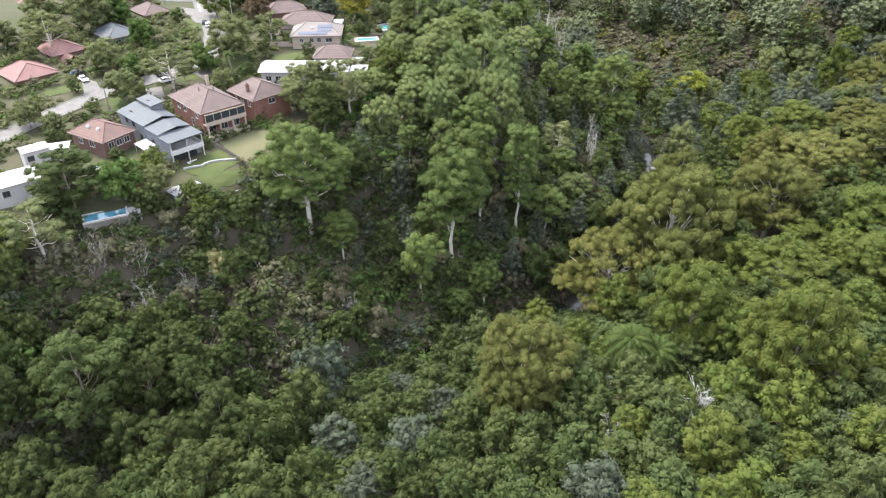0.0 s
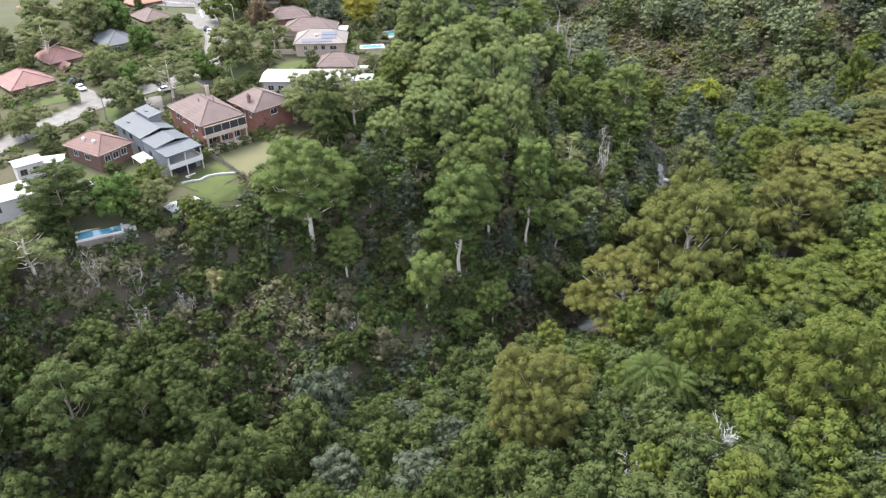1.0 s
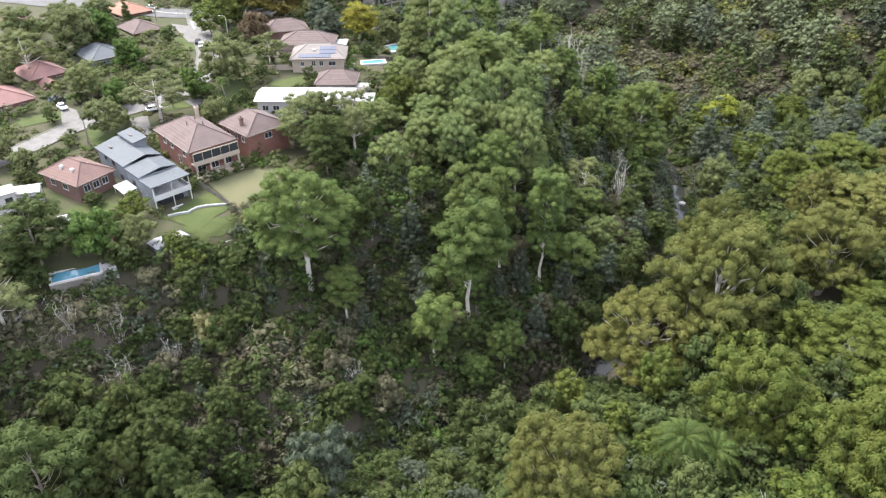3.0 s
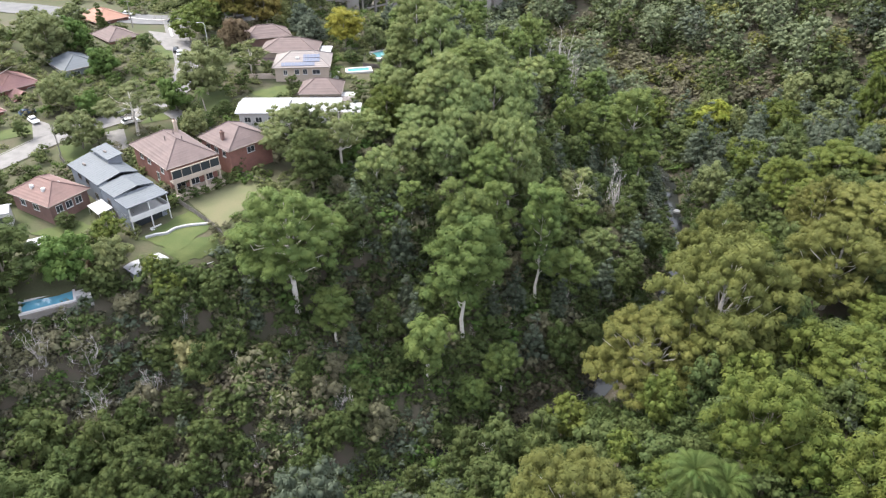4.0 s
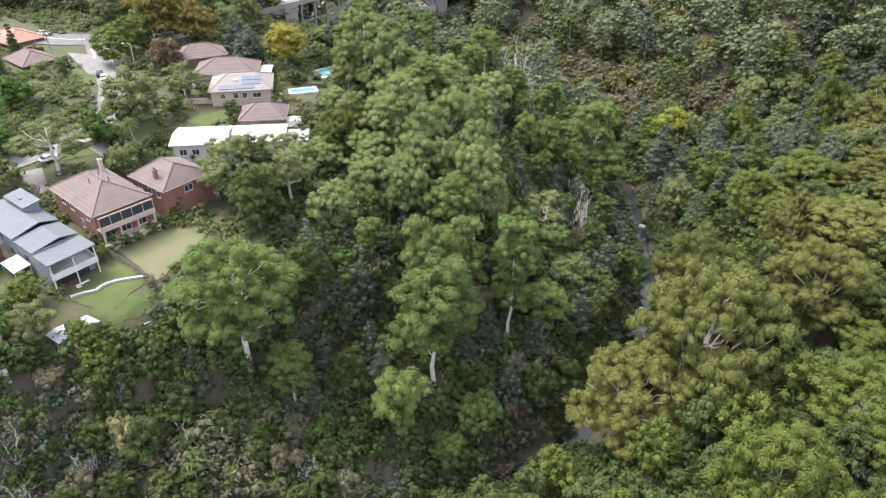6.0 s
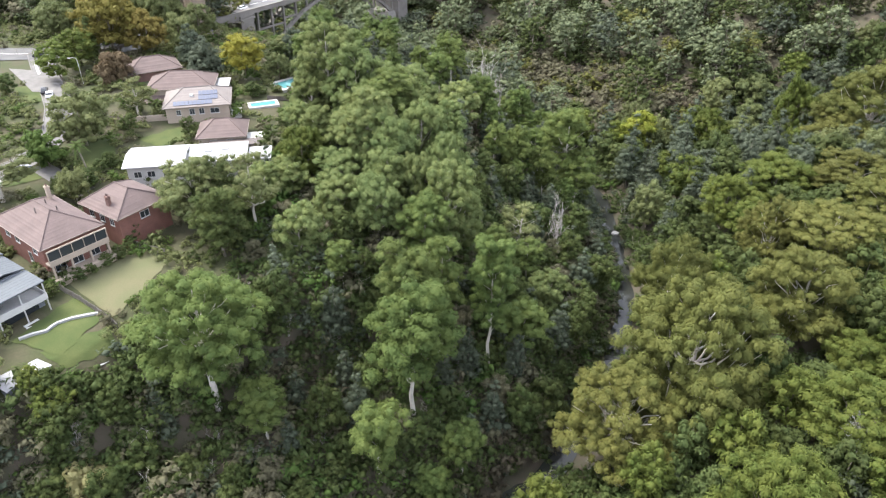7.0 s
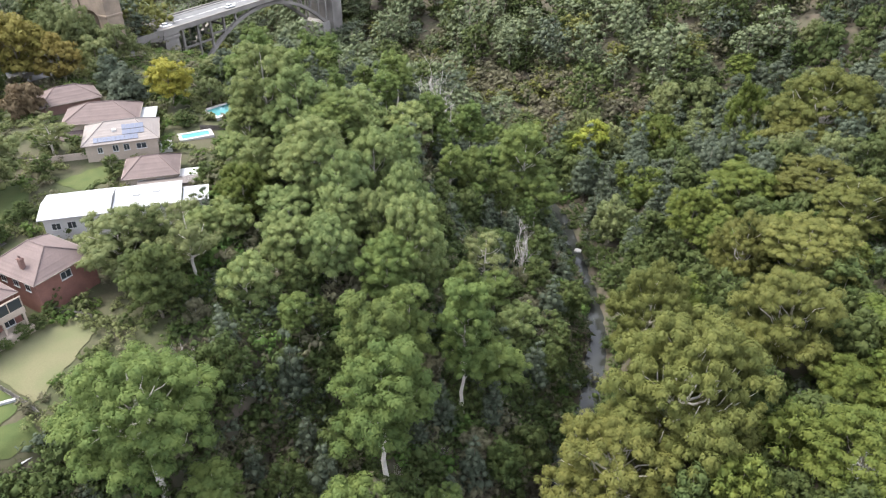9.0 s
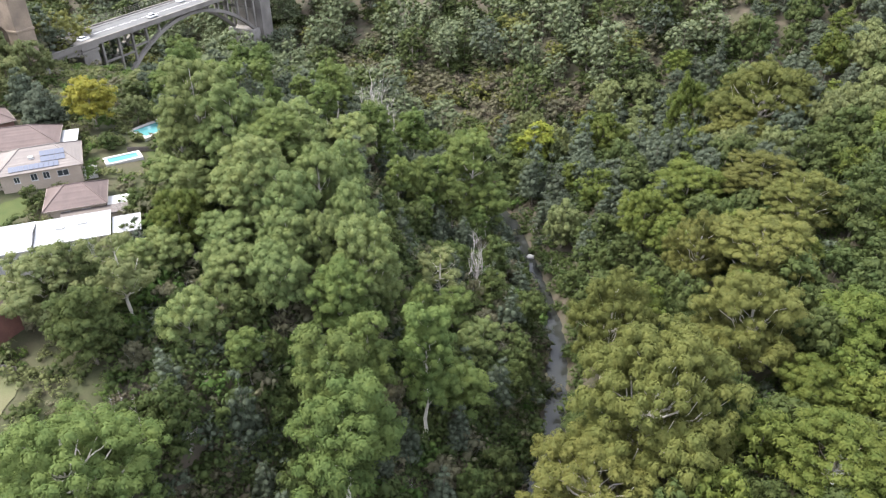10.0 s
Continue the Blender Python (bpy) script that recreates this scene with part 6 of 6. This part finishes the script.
for x, y, H, R in [(-54.8, 315.7, 13, 5.8), (-45.6, 290.1, 11, 5.3), (-40.7, 285, 9, 4.8), (-21.6, 300.0, 9, 6), (-30, 308, 8, 6), (-14, 285, 12, 6), (-70, 331, 12, 5), (-24, 288, 8, 5), (-5, 275, 14, 6), (-34, 300, 8, 5), (-12, 312, 8, 6),
                   (-62, 324, 15, 5.5), (-57, 328, 15, 5), (-52, 319, 12, 5.5), (-48, 322, 7, 4), (-38, 318, 6, 4), (-26, 322, 6, 4.5)]:
    if sight_room(x, y) < 2.5:
        continue
    H = min(H, sight_room(x, y))
    (GARDEN if int(x) % 2 else GREEN).plant(x, y, H, R)
for x, y, H, R in [(-62.5, 176.5, 2.2, 1.8), (-60.0, 177.2, 2.6, 1.9), (-57.8, 179.0, 2.2, 1.6), (-55.6, 181.5, 2.6, 1.8), (-53.8, 184.0, 3.0, 1.9), (-65.2, 178.0, 2.4, 1.7), (-68, 180.5, 2.2, 1.5), (-52, 187, 3.2, 2.0), (-63.5, 172.5, 3, 1.5), (-58, 186.5, 2.5, 1.5)]:
    GREEN.plant(x, y, H, R)


# garden shrubs between the houses: many, not to be counted
rng = np.random.default_rng(33)
HOUSES = [(o.matrix_basis.translation.x, o.matrix_basis.translation.y, o.get("category") != "house") for o in scene.objects if o.get("category") in ("house", "shed", "pool")]
spots = []
sx, sy = np.meshgrid(np.arange(-150, 0, 3.1), np.arange(115, 345, 3.1))
sx, sy = sx.ravel() + rng.uniform(-1.6, 1.6, sx.size), sy.ravel() + rng.uniform(-1.6, 1.6, sx.size)
road = np.array(ROAD_LINE)
ok = built_up(sx, sy) & in_reach(sx + 12, sy)
CLEAR = [(-54, 177, 9), (-60.5, 164, 7.5), (-56, 160, 5), (-97, 200, 6), (-112, 206, 7), (-80, 219, 5), (-52, 237, 7), (-94, 265, 6), (-98, 285, 11), (-110, 300, 13), (-82, 163.5, 3.5), (-140, 312, 16), (-75, 310, 8), (-17, 252, 5), (-68, 229, 5),
         (-110, 210, 6), (-87, 204, 5), (-73, 216, 4)]
for x, y in zip(sx[ok], sy[ok]):
    near_house = min(math.hypot(x - a, y - b) + (2.4 if small else 0) for a, b, small in HOUSES)
    near_road = np.min(np.hypot(*(road - np.array((x, y))).T))
    for a, b in zip(road, road[1:]):
        u = np.clip(np.dot((x, y) - a, b - a) / np.dot(b - a, b - a), 0, 1)
        near_road = min(near_road, float(np.hypot(*((x, y) - a - u * (b - a)))))
    if near_house < 8.6 or near_road < 4.6 or any(math.hypot(x - a, y - b) < r for a, b, r in CLEAR) or rng.uniform() < 0.2:
        continue
    pick, size = rng.uniform(), rng.uniform(0.5, 1.35)
    m = 0 if pick < 0.45 else 1 if pick < 0.7 else 5 if pick < 0.9 else 2
    spots.append((x, y, float(ground(x, y)) - 0.2, size * 1.1, size, rng.uniform(0, 6.28), m + 6 * int(rng.integers(0, 3))))
joined("garden_shrubs", "mixed green garden shrubs and hedges between houses", "shrubs", shrub_protos, spots, [LEAF["garden"], LEAF["green"]] + SHRUB_MATS[2:])


# ---- palms, dead wood, boulders ----
def build_palm(height, fronds, length, seed, fruit=True, label="stout date palm with arching green fronds"):
    rng = np.random.default_rng(seed)
    p = thing("palm_tree", pose(0, 0, 0), label, "palm")
    heap = Heap()
    zs = np.linspace(-1.0, height, 14)
    tube(heap, [(0.15 * math.sin(z * 0.3), 0.1 * math.cos(z * 0.4), z) for z in zs], [0.42 + 0.05 * (i % 2) if fruit else 0.17 for i in range(14)], 9)
    t = new("trunk", mesh_of("palm_trunk", *heap.arrays(), BARK_GREY, True))
    t.parent = p
    for i in range(fronds):
        heap = Heap()
        w, rise = i * 2.39996, 1.25 - 1.75 * (i / fronds)
        L = length * rng.uniform(0.85, 1.1)
        s = np.linspace(0, 1, 9)
        out = L * (s * math.cos(rise * 0.8))
        up = L * (s * math.sin(rise)) - L * 0.62 * s ** 2.2
        spine = np.stack([out * math.cos(w), out * math.sin(w), height + up], 1)
        tube(heap, spine, np.linspace(0.05, 0.012, 9), 3)
        side = np.array([-math.sin(w), math.cos(w), 0.0])
        n = 26
        u = np.repeat(np.linspace(0.1, 0.98, n), 2)
        k = np.tile([-1, 1], n)
        base = np.stack([np.interp(u, s, spine[:, a]) for a in range(3)], 1)
        ahead = np.stack([np.interp(np.clip(u + 0.08, 0, 1), s, spine[:, a]) for a in range(3)], 1) - base
        leaf = unit(ahead) * 0.45 + side * k[:, None] * 0.85 + np.array([0, 0, -0.28]) + rng.normal(0, 0.08, (2 * n, 3))
        size = (length * 0.2 * np.sin(np.pi * (0.12 + 0.8 * u)))[:, None]
        tip = base + leaf * size
        thick = unit(ahead) * 0.075
        heap.add(np.stack([base - thick, base + thick, tip], 1), np.arange(6 * n).reshape(-1, 3))
        f = new("frond", mesh_of("frond", *heap.arrays(), LEAF["palm"]))
        f.parent = p
    if fruit:
        for i in range(5):
            heap = Heap()
            w = i * 1.3
            c = np.array([[1.1 * math.cos(w), 1.1 * math.sin(w), height - 0.7 - 0.25 * k] for k in range(4)])
            blobs(heap, c + rng.normal(0, 0.2, (4, 3)), [0.38] * 4, 1.0, rng, fine=True)
            f = new("fruit_bunch", mesh_of("fruit_bunch", *heap.arrays(), FRUIT))
            f.parent = p
            tagged(f, "hanging orange fruit bunch")
    return p


FRUIT = plain("orange_fruit", (0.42, 0.17, 0.03), (0.34, 0.15, 0.04), 0.7, 2.0, 9)
for x, y, h, n, L, seed in ((37.2, 104.5, 9.3, 54, 6.0, 1), (42.4, 103.6, 6.6, 54, 5.6, 2)):
    palm = build_palm(h, n, L, seed)
    palm.matrix_basis = pose(x, y, float(ground(x, y)), 0, 0, 40 * seed)
thin = build_palm(9.0, 18, 2.6, 3, False, "slender garden palm with small crown")
thin.matrix_basis = pose(-66.6, 216.4, float(ground(-66.6, 216.4)), 3, -5, 0)


def twigs(seed, H, R, stems=7, fork=5, thick=0.06, twig=0.5):
    """Bare forked branches."""
    rng = np.random.default_rng(seed)
    heap = Heap()
    for _ in range(stems):
        w, r = rng.uniform(0, 6.28), R * rng.uniform(0.25, 1.0)
        end = np.array([r * math.cos(w), r * math.sin(w), H * rng.uniform(0.6, 1.0)])
        way = bent((rng.normal(0, 0.1), rng.normal(0, 0.1), -0.4), end, rng, 0.1, 5)
        tube(heap, way, np.linspace(thick, thick * 0.2, len(way)), 4)
        for _ in range(fork):
            i = int(rng.integers(2, len(way)))
            tip = way[i] + rng.normal(0, 1, 3) * np.array([R, R, H * 0.5]) * 0.28 + np.array([0, 0, H * 0.14])
            w2 = bent(way[i], tip, rng, 0.0, 3)
            tube(heap, w2, np.linspace(thick * 0.45, thick * 0.12, len(w2)), 3)
            for _ in range(2):
                t3 = w2[-2] + rng.normal(0, 1, 3) * twig + np.array([0, 0, twig * 0.5])
                tube(heap, [w2[-2], t3], [thick * 0.25, thick * 0.1], 3)
    return heap.arrays()


def dead_tree(x, y, H, R, seed, mat, label, thick=0.1, stems=8):
    ob = thing("dead_tree", pose(x, y, float(ground(x, y)), 0, 0, seed * 40), label, "dead tree", "dead trees")
    b = new("bare_crown", mesh_of("bare_crown", *twigs(seed, H, R, stems, 6, thick, 0.09 * H), mat, True))
    b.parent = ob
    return ob


for i, (x, y, H, R) in enumerate([(43.0, 86.6, 6.0, 3.2), (46.4, 88.0, 4.6, 2.0), (74.5, 124.5, 8.0, 3.0)]):
    dead_tree(x, y, H, R, i, BARK_WHITE, "bleached white dead shrub among green trees", 0.13, 14)
for i, (x, y, H, R) in enumerate([(-22.0, 136.0, 7, 2.2), (-60.0, 134.0, 7, 2.6), (-70.0, 133.5, 8, 3.0), (-45.0, 147.0, 8, 2.6), (-77.0, 131.0, 8, 3.0), (31.0, 84.0, 6, 2.5), (38.0, 77.5, 5.5, 2.5), (41.5, 80.5, 5, 2.2),
                                  (13.0, 112.5, 6, 1.8), (27.0, 138.0, 7, 2.5), (8.0, 127.0, 6, 2.2), (-15.0, 152.0, 8, 2.4), (-28.0, 166.0, 8, 2.2), (40.0, 262.0, 20, 3.0), (44.0, 266.0, 22, 3.2), (37.0, 258.0, 17, 2.6),
                                  (48.0, 208.0, 17, 2.4), (-67.0, 126.0, 8, 3), (-55.0, 145.0, 7, 2.5)]):
    dead_tree(x, y, H, R, 10 + i % 5, BARK_DEAD, "grey leafless tree on the gully slope", 0.09 if H < 12 else 0.16, 8 if H < 12 else 6)

rng = np.random.default_rng(55)
tw_protos = []
for s in range(4):
    v, f = twigs(80 + s, 3.2, 1.6, 4, 3, 0.045, 0.35)
    tw_protos.append((v, f, np.zeros(len(f), int)))
spots = []
for x, y, d, z in zip(*jittered(6.5, -110, 120, 62, 300, rng, 5)):
    if d > 8 and rng.uniform() < 0.6 or d < 0 and rng.uniform() < 0.12:
        s = rng.uniform(0.8, 1.7)
        spots.append((x, y, z, s, s, rng.uniform(0, 6.28), int(rng.integers(0, 4))))
joined("dry_twigs", "grey leafless brushwood standing among the shrubs", "brushwood", tw_protos, spots, [BARK_DEAD])

ROCK = plain("grey_creek_rock", (0.30, 0.28, 0.26), (0.20, 0.19, 0.17), 0.9, 0.8, 4, 0.5)
ROCK_PALE = plain("pale_creek_rock", (0.40, 0.39, 0.37), (0.32, 0.31, 0.30), 0.9, 0.8, 4, 0.5)
base_me = []
for k in range(4):
    bm = bmesh.new()
    bmesh.ops.create_icosphere(bm, subdivisions=2, radius=1)
    for v in bm.verts:
        n_ = noise.noise(v.co * 1.3 + Vector((k * 7, 0, 0)))
        v.co *= 1 + 0.45 * n_
        v.co.z *= 0.6
    me = bpy.data.meshes.new("boulder")
    bm.to_mesh(me)
    bm.free()
    me.materials.append(ROCK if k else ROCK_PALE)
    base_me.append(me)
for i in range(46):
    s = rng.uniform(170, 420) if i else 0
    x, y = np.interp(s, arc, cx), np.interp(s, arc, cy)
    x, y = (x + rng.normal(0, 2.4), y + rng.normal(0, 1.5)) if i else (78.6, 236.5)
    ob = tagged(new("boulder", base_me[i % 4 if i else 0]), "water-worn boulder in the creek bed" if i else "pale boulder at the creek's edge", "boulder", "creek boulders")
    r = rng.uniform(0.4, 1.1) if i else 1.3
    ob.matrix_basis = Matrix.Translation((x, y, -27.1)) @ Matrix.Rotation(rng.uniform(0, 6), 4, "Z") @ Matrix.Diagonal((r, r * 0.8, r, 1))
